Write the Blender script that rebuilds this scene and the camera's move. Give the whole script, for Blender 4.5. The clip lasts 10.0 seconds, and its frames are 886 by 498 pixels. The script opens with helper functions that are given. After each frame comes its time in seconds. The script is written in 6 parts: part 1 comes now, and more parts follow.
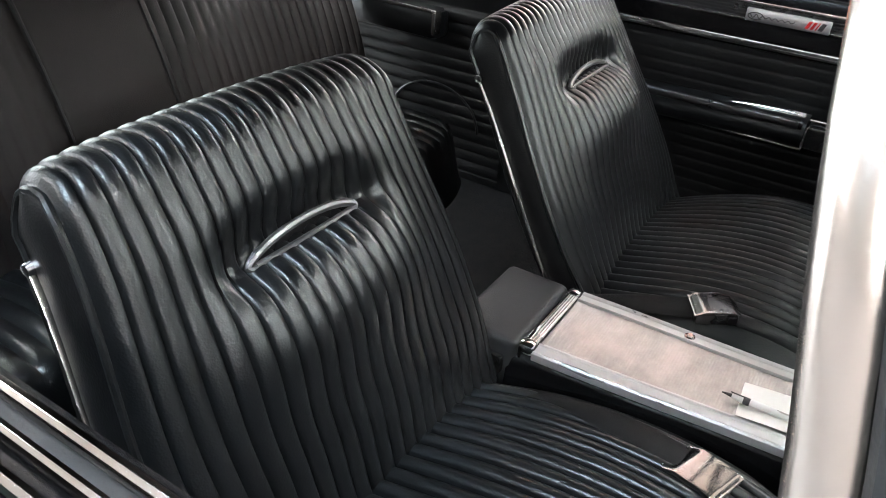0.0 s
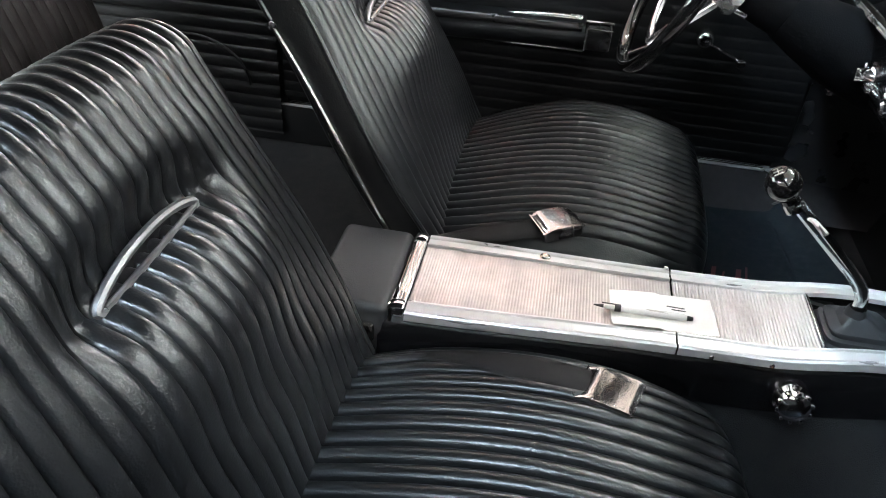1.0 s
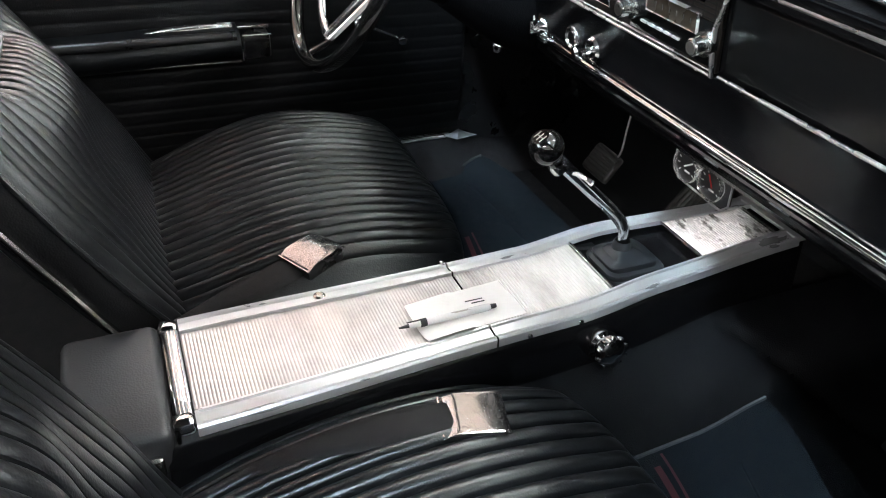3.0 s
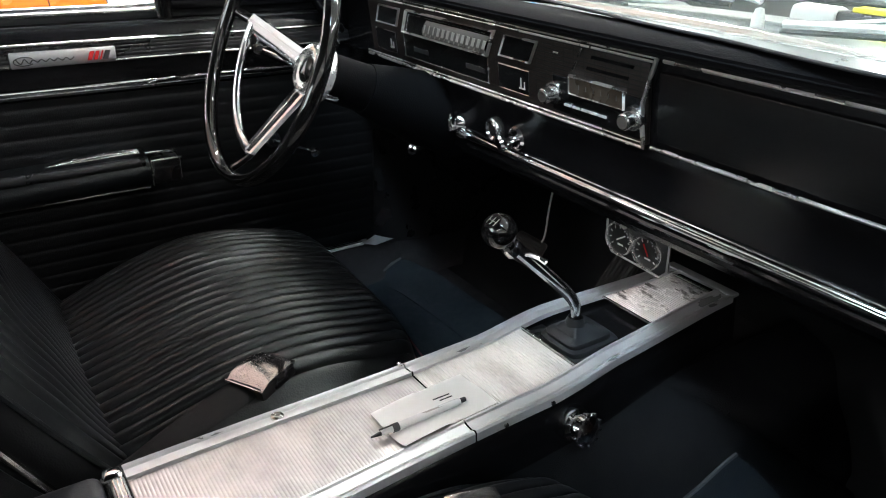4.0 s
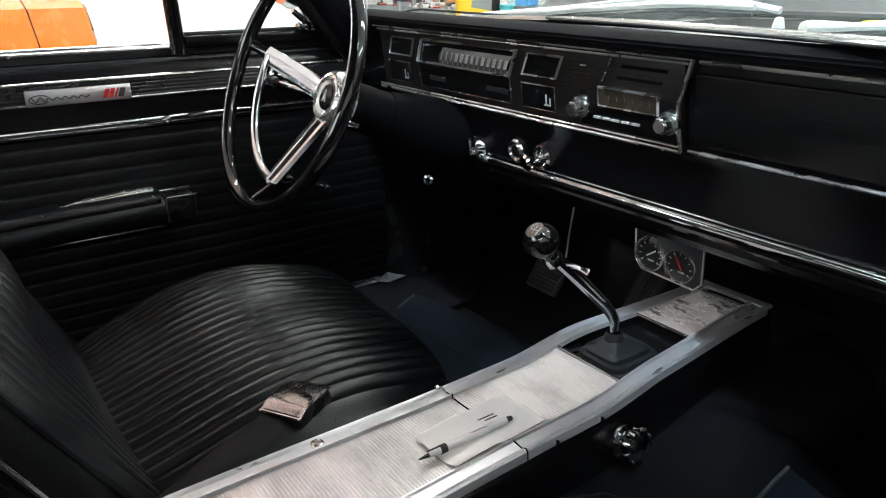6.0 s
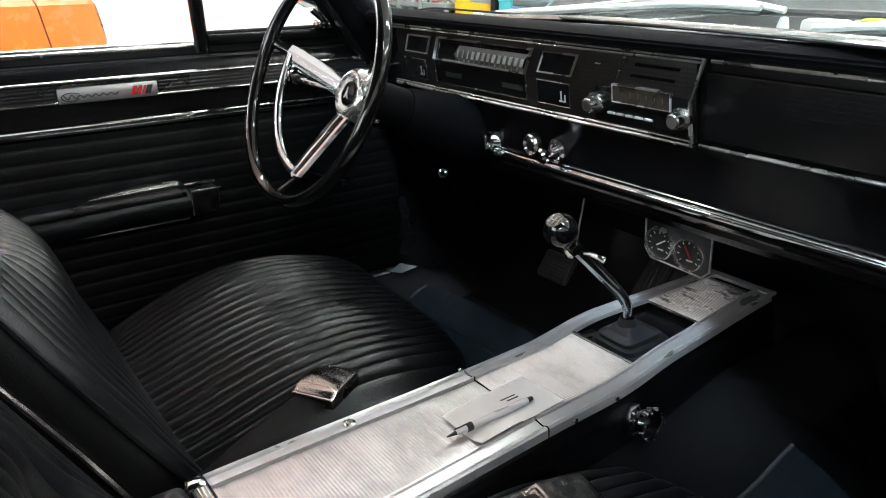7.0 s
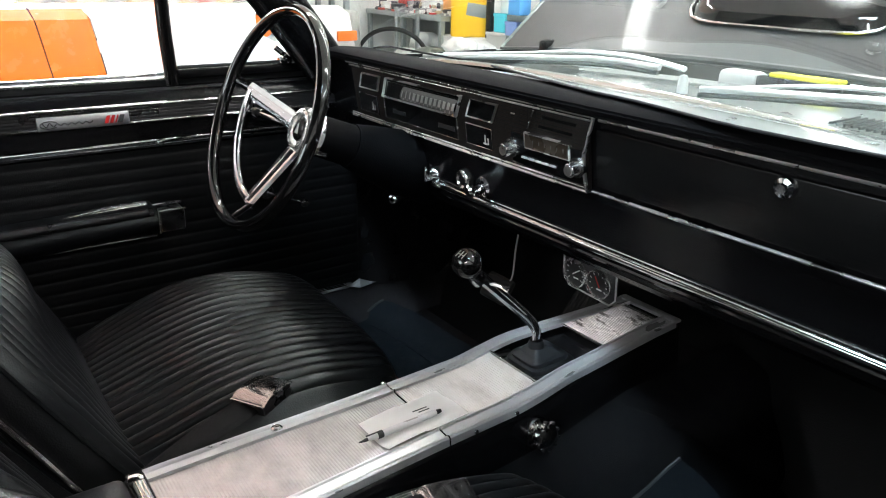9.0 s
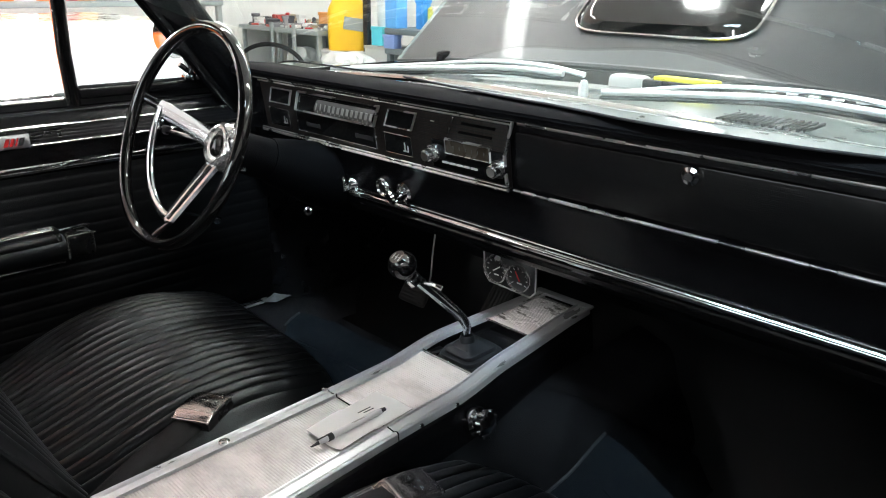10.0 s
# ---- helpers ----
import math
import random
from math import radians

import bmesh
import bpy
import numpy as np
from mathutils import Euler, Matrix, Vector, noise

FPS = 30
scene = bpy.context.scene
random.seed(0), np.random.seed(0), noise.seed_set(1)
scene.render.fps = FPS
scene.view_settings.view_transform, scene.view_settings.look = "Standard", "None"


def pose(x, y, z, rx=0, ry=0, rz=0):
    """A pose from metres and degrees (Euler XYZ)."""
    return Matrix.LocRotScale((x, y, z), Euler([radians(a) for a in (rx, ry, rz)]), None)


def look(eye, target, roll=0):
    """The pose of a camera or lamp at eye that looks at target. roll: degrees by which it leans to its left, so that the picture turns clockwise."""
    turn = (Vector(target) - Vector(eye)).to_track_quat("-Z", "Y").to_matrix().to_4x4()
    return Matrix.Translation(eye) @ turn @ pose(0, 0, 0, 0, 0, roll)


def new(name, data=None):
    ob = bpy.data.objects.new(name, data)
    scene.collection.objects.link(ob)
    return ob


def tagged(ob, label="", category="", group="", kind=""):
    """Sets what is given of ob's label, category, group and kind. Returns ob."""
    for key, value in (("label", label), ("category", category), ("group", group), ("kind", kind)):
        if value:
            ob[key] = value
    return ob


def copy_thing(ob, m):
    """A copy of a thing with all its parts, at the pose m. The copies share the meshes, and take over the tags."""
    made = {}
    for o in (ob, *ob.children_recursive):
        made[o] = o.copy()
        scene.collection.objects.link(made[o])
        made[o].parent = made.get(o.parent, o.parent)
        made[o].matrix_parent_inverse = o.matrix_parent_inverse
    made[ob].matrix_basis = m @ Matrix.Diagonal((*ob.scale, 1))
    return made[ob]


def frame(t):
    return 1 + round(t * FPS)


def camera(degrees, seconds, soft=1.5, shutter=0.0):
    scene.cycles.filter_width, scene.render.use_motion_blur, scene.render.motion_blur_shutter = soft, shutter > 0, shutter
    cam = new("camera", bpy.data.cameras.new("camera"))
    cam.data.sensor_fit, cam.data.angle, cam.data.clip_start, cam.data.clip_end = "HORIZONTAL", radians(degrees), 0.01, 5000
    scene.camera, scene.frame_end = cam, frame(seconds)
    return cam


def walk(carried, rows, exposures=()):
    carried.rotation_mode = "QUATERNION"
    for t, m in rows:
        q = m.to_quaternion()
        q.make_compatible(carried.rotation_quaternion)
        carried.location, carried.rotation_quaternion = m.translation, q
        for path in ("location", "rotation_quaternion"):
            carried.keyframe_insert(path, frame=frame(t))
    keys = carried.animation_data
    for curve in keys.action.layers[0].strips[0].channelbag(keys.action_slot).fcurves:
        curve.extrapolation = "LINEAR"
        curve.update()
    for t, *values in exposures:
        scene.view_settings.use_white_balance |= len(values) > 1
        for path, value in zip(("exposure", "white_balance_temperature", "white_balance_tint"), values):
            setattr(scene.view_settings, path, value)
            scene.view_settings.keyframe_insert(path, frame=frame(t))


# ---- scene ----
cam = camera(61.8, 10.0, soft=1.0)
PATH = [
    (0, (0.94, 0.388, 1.309), (-0.522, -0.471, 0.248), 4.1),
    (0.2, (0.906, 0.358, 1.29), (-0.58, -0.415, 0.198), 4.5),
    (0.5, (0.89, 0.334, 1.285), (-0.637, -0.294, 0.155), 4.3),
    (1, (0.895, 0.23, 1.286), (-0.706, 0.003, 0.109), 4.2),
    (1.5, (0.894, 0.165, 1.301), (-0.711, 0.249, 0.111), 3.8),
    (2, (0.843, 0.173, 1.27), (-0.757, 0.352, 0.083), 4.0),
    (2.5, (0.764, 0.14, 1.25), (-0.786, 0.506, 0.04), 4.5),
    (2.7, (0.749, 0.113, 1.248), (-0.758, 0.645, 0.046), 5.3),
    (3.8, (0.691, -0.008, 1.206), (-0.781, 0.981, 0.282), 2.0),
    (4, (0.683, -0.008, 1.203), (-0.808, 1.014, 0.348), 1.5),
    (4.5, (0.667, -0.029, 1.187), (-0.864, 1.06, 0.502), 0.3),
    (5, (0.663, -0.051, 1.166), (-0.868, 1.045, 0.492), -0.0),
    (5.5, (0.644, -0.05, 1.141), (-0.881, 1.043, 0.449), -0.1),
    (7, (0.664, -0.127, 1.155), (-0.843, 0.969, 0.429), -0.3),
    (7.5, (0.683, -0.131, 1.178), (-0.813, 0.977, 0.448), -0.2),
    (8, (0.72, -0.106, 1.199), (-0.767, 1.016, 0.473), 0.8),
    (8.5, (0.8, -0.093, 1.225), (-0.703, 1.014, 0.505), 1.9),
    (9, (0.824, -0.093, 1.239), (-0.69, 1.0, 0.523), 1.2),
    (9.5, (0.815, -0.134, 1.233), (-0.587, 1.111, 0.536), 0.3),
    (10, (0.816, -0.186, 1.241), (-0.505, 1.152, 0.561), 0.8),
]
walk(cam, [(t, look(eye, target, roll)) for t, eye, target, roll in PATH],
     exposures=[(0.0, 0.2), (1.0, 0.5), (2.5, 0.37), (4.0, -0.2), (4.5, -0.62), (5.5, -0.5), (10.0, -0.42)])

# ---- world: a closed workshop, lit by ceiling tubes, panels and some added lamps ----
world = bpy.data.worlds.new("world")
world.use_nodes = True
scene.world = world
sky = world.node_tree.nodes.new("ShaderNodeTexSky")
sky.sky_type, sky.sun_disc, sky.sun_elevation = "NISHITA", False, radians(40)
world.node_tree.links.new(sky.outputs[0], world.node_tree.nodes["Background"].inputs[0])
world.node_tree.nodes["Background"].inputs[1].default_value = 0.05
TUBE, PANEL_GLOW = 95.0, 75.0     # brightness of the ceiling tubes and of the cool panels


# ---- materials ----
def nodes_of(name):
    m = bpy.data.materials.new(name)
    m.use_nodes = True
    return m, m.node_tree, m.node_tree.nodes["Principled BSDF"]


def mat(name, color, rough=0.5, metal=0.0, spots=0.25, scale=18.0, grain=400.0, bump=0.05, rough_var=0.12,
        coat=0.0, spec=0.5, stretch=(1, 1, 1), glow=0.0, bump_dist=0.001):
    """Base colour with two scales of change, uneven gloss and a fine relief."""
    m, nt, b = nodes_of(name)
    L, N = nt.links.new, nt.nodes.new
    co, mp = N("ShaderNodeTexCoord"), N("ShaderNodeMapping")
    mp.inputs["Scale"].default_value = stretch
    L(co.outputs["Object"], mp.inputs[0])
    big, fine = N("ShaderNodeTexNoise"), N("ShaderNodeTexNoise")
    big.inputs["Scale"].default_value, big.inputs["Detail"].default_value = scale, 5
    fine.inputs["Scale"].default_value, fine.inputs["Detail"].default_value = grain, 3
    L(mp.outputs[0], big.inputs[0]), L(mp.outputs[0], fine.inputs[0])
    mix = N("ShaderNodeMixRGB")
    mix.inputs[1].default_value = (*[c * (1 - spots) for c in color], 1)
    mix.inputs[2].default_value = (*[min(1, c * (1 + spots)) for c in color], 1)
    L(big.outputs[0], mix.inputs[0])
    L(mix.outputs[0], b.inputs["Base Color"])
    rg = N("ShaderNodeMapRange")
    rg.inputs["From Min"].default_value, rg.inputs["From Max"].default_value = 0.3, 0.7
    rg.inputs["To Min"].default_value, rg.inputs["To Max"].default_value = max(0.02, rough - rough_var), min(1, rough + rough_var)
    L(big.outputs[0], rg.inputs[0]), L(rg.outputs[0], b.inputs["Roughness"])
    bp = N("ShaderNodeBump")
    bp.inputs["Strength"].default_value, bp.inputs["Distance"].default_value = bump, bump_dist
    L(fine.outputs[0], bp.inputs["Height"]), L(bp.outputs[0], b.inputs["Normal"])
    b.inputs["Metallic"].default_value = metal
    b.inputs["Coat Weight"].default_value, b.inputs["Coat Roughness"].default_value = coat, 0.04
    b.inputs["Specular IOR Level"].default_value = spec
    if glow:
        b.inputs["Emission Color"].default_value = (*color, 1)
        b.inputs["Emission Strength"].default_value = glow
    return m


def leather(name, color, rough, spec=0.6):
    """Grained vinyl: cells of a few millimetres pressed into it."""
    m, nt, b = nodes_of(name)
    L, N = nt.links.new, nt.nodes.new
    co = N("ShaderNodeTexCoord")
    cell, wear = N("ShaderNodeTexVoronoi"), N("ShaderNodeTexNoise")
    cell.inputs["Scale"].default_value = 380
    wear.inputs["Scale"].default_value, wear.inputs["Detail"].default_value = 14, 6
    L(co.outputs["Object"], cell.inputs["Vector"]), L(co.outputs["Object"], wear.inputs["Vector"])
    mix = N("ShaderNodeMixRGB")
    mix.inputs[1].default_value = (*[c * 0.7 for c in color], 1)
    mix.inputs[2].default_value = (*[c * 1.35 for c in color], 1)
    L(wear.outputs[0], mix.inputs[0]), L(mix.outputs[0], b.inputs["Base Color"])
    rg = N("ShaderNodeMapRange")
    rg.inputs["From Min"].default_value, rg.inputs["From Max"].default_value = 0.3, 0.7
    rg.inputs["To Min"].default_value, rg.inputs["To Max"].default_value = rough - 0.006, rough + 0.01
    L(wear.outputs[0], rg.inputs[0]), L(rg.outputs[0], b.inputs["Roughness"])
    bp = N("ShaderNodeBump")
    bp.inputs["Strength"].default_value, bp.inputs["Distance"].default_value = 0.3, 0.0007
    L(cell.outputs["Distance"], bp.inputs["Height"]), L(bp.outputs[0], b.inputs["Normal"])
    b.inputs["Specular IOR Level"].default_value = spec
    b.inputs["Specular Tint"].default_value = (0.92, 0.98, 1.0, 1)
    return m


def streaked_ribs(name, metal, dark_tone, size=28, along=3.6, low=0.5, high=0.58, shine=0.85, rough=(0.3, 0.5)):
    """Bright ribs with dark streaks along them: tarnish, or reflections put into the colour."""
    m, nt, b = nodes_of(name)
    L, N = nt.links.new, nt.nodes.new
    co, mp, blot, ramp, mix, rr = N("ShaderNodeTexCoord"), N("ShaderNodeMapping"), N("ShaderNodeTexNoise"), N("ShaderNodeMapRange"), N("ShaderNodeMixRGB"), N("ShaderNodeMapRange")
    mp.inputs["Scale"].default_value = (1.0, along, 1.0)
    L(co.outputs["Object"], mp.inputs[0]), L(mp.outputs[0], blot.inputs[0])
    blot.inputs["Scale"].default_value, blot.inputs["Detail"].default_value, blot.inputs["Roughness"].default_value = size, 6, 0.7
    ramp.inputs["From Min"].default_value, ramp.inputs["From Max"].default_value = low, high
    L(blot.outputs[0], ramp.inputs[0]), L(ramp.outputs[0], mix.inputs[0])
    mix.inputs[1].default_value, mix.inputs[2].default_value = (*metal, 1), (*dark_tone, 1)
    L(mix.outputs[0], b.inputs["Base Color"])
    rr.inputs["To Min"].default_value, rr.inputs["To Max"].default_value = rough
    L(ramp.outputs[0], rr.inputs[0]), L(rr.outputs[0], b.inputs["Roughness"])
    b.inputs["Metallic"].default_value = shine
    return m


def glass(name, tint=(1, 1, 1), rough=0.0):
    """Thin clear pane: mostly see-through, with a mirror's share of gloss."""
    m, nt, b = nodes_of(name)
    L, N = nt.links.new, nt.nodes.new
    nt.nodes.remove(b)
    clear, gloss, mixer, lw, pw, sc = N("ShaderNodeBsdfTransparent"), N("ShaderNodeBsdfGlossy"), N("ShaderNodeMixShader"), N("ShaderNodeLayerWeight"), N("ShaderNodeMath"), N("ShaderNodeMath")
    clear.inputs[0].default_value = (*tint, 1)
    gloss.inputs["Roughness"].default_value = rough
    lw.inputs["Blend"].default_value = 0.5
    pw.operation, pw.inputs[1].default_value = "POWER", 4.0
    sc.operation, sc.inputs[1].default_value, sc.inputs[2].default_value = "MULTIPLY_ADD", 0.8, 0.05
    L(lw.outputs["Facing"], pw.inputs[0]), L(pw.outputs[0], sc.inputs[0])
    L(sc.outputs[0], mixer.inputs[0]), L(clear.outputs[0], mixer.inputs[1]), L(gloss.outputs[0], mixer.inputs[2])
    L(mixer.outputs[0], nt.nodes["Material Output"].inputs[0])
    return m


def lattice(name, color, line, rough):
    """Fine dark panel scored into small oblongs."""
    m, nt, b = nodes_of(name)
    L, N = nt.links.new, nt.nodes.new
    co, mp, br = N("ShaderNodeTexCoord"), N("ShaderNodeMapping"), N("ShaderNodeTexBrick")
    mp.inputs["Rotation"].default_value = (radians(90), 0, 0)
    L(co.outputs["Object"], mp.inputs[0]), L(mp.outputs[0], br.inputs[0])
    br.inputs["Scale"].default_value, br.inputs["Mortar Size"].default_value = 1.0, 0.0012
    br.inputs["Brick Width"].default_value, br.inputs["Row Height"].default_value = 0.02, 0.0062
    br.offset = 0.0
    br.inputs["Color1"].default_value = br.inputs["Color2"].default_value = (*color, 1)
    br.inputs["Mortar"].default_value = (*line, 1)
    L(br.outputs["Color"], b.inputs["Base Color"])
    b.inputs["Roughness"].default_value = rough
    b.inputs["Specular IOR Level"].default_value = 0.3
    bp = N("ShaderNodeBump")
    bp.inputs["Strength"].default_value, bp.inputs["Distance"].default_value = 0.5, 0.0008
    bp.invert = True
    L(br.outputs["Fac"], bp.inputs["Height"]), L(bp.outputs[0], b.inputs["Normal"])
    return m


VINYL = leather("black_vinyl", (0.004, 0.0045, 0.0052), 0.297, 0.48)
VINYL_DULL = leather("dull_black_vinyl", (0.004, 0.004, 0.0045), 0.42, 0.35)
REAR_VINYL = leather("rear_vinyl", (0.012, 0.0098, 0.0095), 0.5, 0.22)
DASHPAD = leather("dash_pad_vinyl", (0.003, 0.003, 0.0035), 0.7, 0.05)
PAINT_IN = mat("black_interior_paint", (0.004, 0.004, 0.0045), 0.24, spots=0.2, bump=0.0, rough_var=0.02, spec=0.22)
PLASTIC = mat("black_plastic", (0.012, 0.012, 0.013), 0.3, rough_var=0.08, bump=0.03)
GLOSS_BLACK = mat("polished_black", (0.006, 0.006, 0.006), 0.07, coat=0.6, rough_var=0.03, bump=0.0)
KICK_FOOT = mat("worn_grey_moulding", (0.20, 0.21, 0.22), 0.35, spots=0.3, scale=25, bump=0.1)
# Lighter copy of the black rubber: the light on the pedals is in its colour.
PEDAL_RUBBER = mat("lit_pedal_rubber", (0.035, 0.034, 0.033), 0.5, bump=0.15, spec=0.45)
RUBBER = mat("black_rubber", (0.012, 0.013, 0.014), 0.6, bump=0.15, spec=0.3)
CHROME = mat("chrome", (0.82, 0.82, 0.83), 0.1, 1.0, spots=0.06, bump=0.0, rough_var=0.03, scale=40)
CHROME_WORN = mat("worn_chrome", (0.66, 0.65, 0.63), 0.22, 1.0, spots=0.15, bump=0.02, scale=60, rough_var=0.06)
HUB_METAL = mat("bright_hub_chrome", (0.86, 0.85, 0.83), 0.2, 0.85, spots=0.1, bump=0.02, scale=30)
WIPER_METAL = mat("satin_wiper_metal", (0.75, 0.76, 0.75), 0.42, 0.7, spots=0.1)
RAIL = mat("satin_metal_rail", (0.60, 0.61, 0.62), 0.36, 0.6, spots=0.18, scale=30, bump=0.08, stretch=(1, 0.2, 1))
# Soft blotches here paint the cloudy reflections in the lid plate.
RIB = streaked_ribs("ribbed_aluminium", (0.49, 0.475, 0.465), (0.34, 0.33, 0.325), 13, 1.3, 0.36, 0.68, 0.85, (0.3, 0.42))
RIB_WORN = streaked_ribs("tarnished_ribbed_aluminium", (0.98, 0.97, 0.95), (0.09, 0.085, 0.075), 13, 2.4, 0.50, 0.62, 0.45, (0.25, 0.45))
# Streaks here paint the dark reflections in the middle plate.
RIB_FRONT = streaked_ribs("reflection_mottled_aluminium", (0.62, 0.615, 0.60), (0.40, 0.395, 0.38), 9, 1.8, 0.48, 0.72, 0.5, (0.32, 0.5))
# Slightly lighter, bluer copy of the rubber: cool light on the boot, in colour.
BOOT = mat("cool_lit_rubber_boot", (0.014, 0.0155, 0.018), 0.45, bump=0.15, spec=0.4)
HANDLE = mat("grey_handle_metal", (0.16, 0.165, 0.17), 0.42, 0.9, spots=0.15, bump=0.05)
BOX_VINYL = leather("grained_grey_black_vinyl", (0.016, 0.0165, 0.018), 0.48, 0.45)
# Dim warm tone and patches paint the pinkish reflections in the chrome trim.
VENT_TRIM = mat("warm_reflection_worn_trim", (0.44, 0.40, 0.375), 0.15, 1.0, spots=0.35, scale=9, stretch=(1, 1, 0.6), bump=0.02)
BRACKET = mat("dark_satin_metal", (0.07, 0.07, 0.073), 0.35, 0.8, spots=0.2, bump=0.05)
BEZEL = mat("satin_bezel_metal", (0.78, 0.77, 0.75), 0.30, 1.0, spots=0.1, bump=0.03)
SLATE = mat("slate_grey_rack_steel", (0.12, 0.15, 0.16), 0.5, spots=0.15)
PANEL = lattice("scored_panel", (0.013, 0.009, 0.007), (0.002, 0.002, 0.002), 0.4)
DRUM = mat("speed_drum_face", (0.055, 0.05, 0.043), 0.4, spots=0.3, scale=30)
PRESET = mat("pale_preset_plastic", (0.5, 0.49, 0.47), 0.4)
DIAL = mat("dial_face", (0.02, 0.02, 0.02), 0.35)
MARK = mat("dial_marks", (0.45, 0.43, 0.4), 0.6)
GAUGE_WHITE = mat("white_gauge_print", (0.85, 0.85, 0.83), 0.5, spots=0.05)
FAINT = mat("faint_dial_marks", (0.3, 0.285, 0.26), 0.6)
LENS = mat("smoked_lens", (0.006, 0.006, 0.006), 0.08, spots=0.1, rough_var=0.03, spec=0.2)
CARPET = mat("dark_carpet", (0.006, 0.006, 0.0075), 0.95, spots=0.4, scale=40, grain=900, bump=0.9, bump_dist=0.004)
# The blue in this colour stands for cool light falling on the mats.
MAT_COOL = mat("cool_lit_carpet_mat", (0.007, 0.011, 0.0155), 0.8, spots=0.45, scale=60, bump=0.8, grain=700, bump_dist=0.002, spec=0.18)
BODY = mat("pale_green_silver_paint", (0.20, 0.235, 0.22), 0.3, 0.0, spots=0.06, coat=1.0, bump=0.0, rough_var=0.04)
HOOD_PAINT = mat("satin_hood_paint", (0.022, 0.025, 0.025), 0.42, spots=0.12, bump=0.05, coat=0.15, rough_var=0.06)
PAPER = mat("white_paper", (0.90, 0.89, 0.87), 0.8, spots=0.04, bump=0.1)
WHITE_PLASTIC = mat("white_plastic", (0.8, 0.8, 0.8), 0.3, spots=0.03)
INK = mat("black_ink", (0.03, 0.03, 0.035), 0.6)
SILL_CARPET = mat("mauve_grey_carpet", (0.012, 0.011, 0.0135), 0.95, spots=0.4, scale=60, grain=1100, bump=0.9, bump_dist=0.003)
TOE_VINYL = mat("crinkled_blue_black_lining", (0.0028, 0.0032, 0.0042), 0.7, spots=0.4, scale=30, grain=600, bump=0.6, bump_dist=0.0015, spec=0.16)
MAT_EDGE = mat("grey_mat_binding", (0.045, 0.048, 0.052), 0.6)
STICK = mat("polished_lever_steel", (0.8, 0.82, 0.84), 0.17, 1.0, spots=0.06, bump=0.03)
EMBROIDERY = mat("red_mauve_stitching", (0.10, 0.02, 0.026), 0.7, grain=1500, bump=0.4)
WEBBING = mat("black_webbing", (0.005, 0.005, 0.0055), 0.6, grain=1500, bump=0.3, spec=0.15)
RED = mat("red_enamel", (0.55, 0.02, 0.02), 0.35)
BADGE = mat("brushed_badge", (0.72, 0.72, 0.73), 0.32, 1.0, spots=0.1, stretch=(1, 0.1, 1), bump=0.05)
ORANGE = mat("orange_car_paint", (0.85, 0.16, 0.015), 0.25, coat=1.0, spots=0.05, bump=0.0, rough_var=0.04)
WHITE_PAINT = mat("white_car_paint", (0.8, 0.79, 0.75), 0.3, coat=0.8, spots=0.04, bump=0.0)
DARK_GLASS = mat("dark_car_glass", (0.01, 0.012, 0.013), 0.05, bump=0.0)
WALL = mat("painted_wall", (0.78, 0.78, 0.76), 0.85, spots=0.06, scale=2, bump=0.15)
# For the unseen walls: grey, to lower the ambient sheen on the vinyl.
BLOCK = mat("unseen_grey_wall", (0.42, 0.41, 0.40), 0.85, spots=0.12, scale=2, bump=0.2)
CEIL = mat("white_ceiling", (0.68, 0.665, 0.645), 0.85, spots=0.05, scale=2)
# PEACH colours the added board that tints reflections in the console and buckles.
PEACH = mat("peach_reflector", (0.83, 0.65, 0.58), 0.85, spots=0.04, scale=2)
CONCRETE = mat("grey_concrete", (0.32, 0.32, 0.31), 0.45, spots=0.25, scale=3, grain=120, bump=0.15)
STEEL = mat("grey_shelf_steel", (0.3, 0.33, 0.33), 0.5, spots=0.12)
GLASS = glass("windscreen_glass", (0.90, 0.97, 0.94))
COOL_LAMP = mat("cool_lamp_diffuser", (0.70, 0.86, 1.0), 0.6, glow=PANEL_GLOW, bump=0.0)
LAMP = mat("lamp_diffuser", (1.0, 0.965, 0.955), 0.6, glow=TUBE, bump=0.0)


# ---- building helpers ----
def link(name, bm, material, parent=None, label="", smooth=True, kind="", category="", group=""):
    me = bpy.data.meshes.new(name)
    bmesh.ops.recalc_face_normals(bm, faces=bm.faces[:])
    bm.to_mesh(me)
    bm.free()
    me.materials.append(material)
    if smooth:
        me.polygons.foreach_set("use_smooth", [True] * len(me.polygons))
        me.set_sharp_from_angle(angle=radians(38))
    ob = new(name, me)
    if parent:
        ob.parent = parent
    return tagged(ob, label, category, group, kind)


def part(name, bm, material, parent, label="", smooth=True):
    return link(name, bm, material, parent, label, smooth)


def thing(name, label, category, group="", kind="", at=(0, 0, 0)):
    ob = new(name)
    ob.location = at
    ob.empty_display_size = 0.05
    return tagged(ob, label, category, group, kind)


def rbox(bm, c, s, r=0.0, m=None, seg=2):
    """A box of size s at c with edges rounded by r."""
    t = bmesh.new()
    bmesh.ops.create_cube(t, size=1)
    bmesh.ops.scale(t, vec=s, verts=t.verts)
    if r > 0:
        bmesh.ops.bevel(t, geom=t.edges[:], offset=min(r, min(s) * 0.45), segments=seg, profile=0.5, affect="EDGES")
    bmesh.ops.translate(t, vec=c, verts=t.verts)
    return merge(bm, t, m)


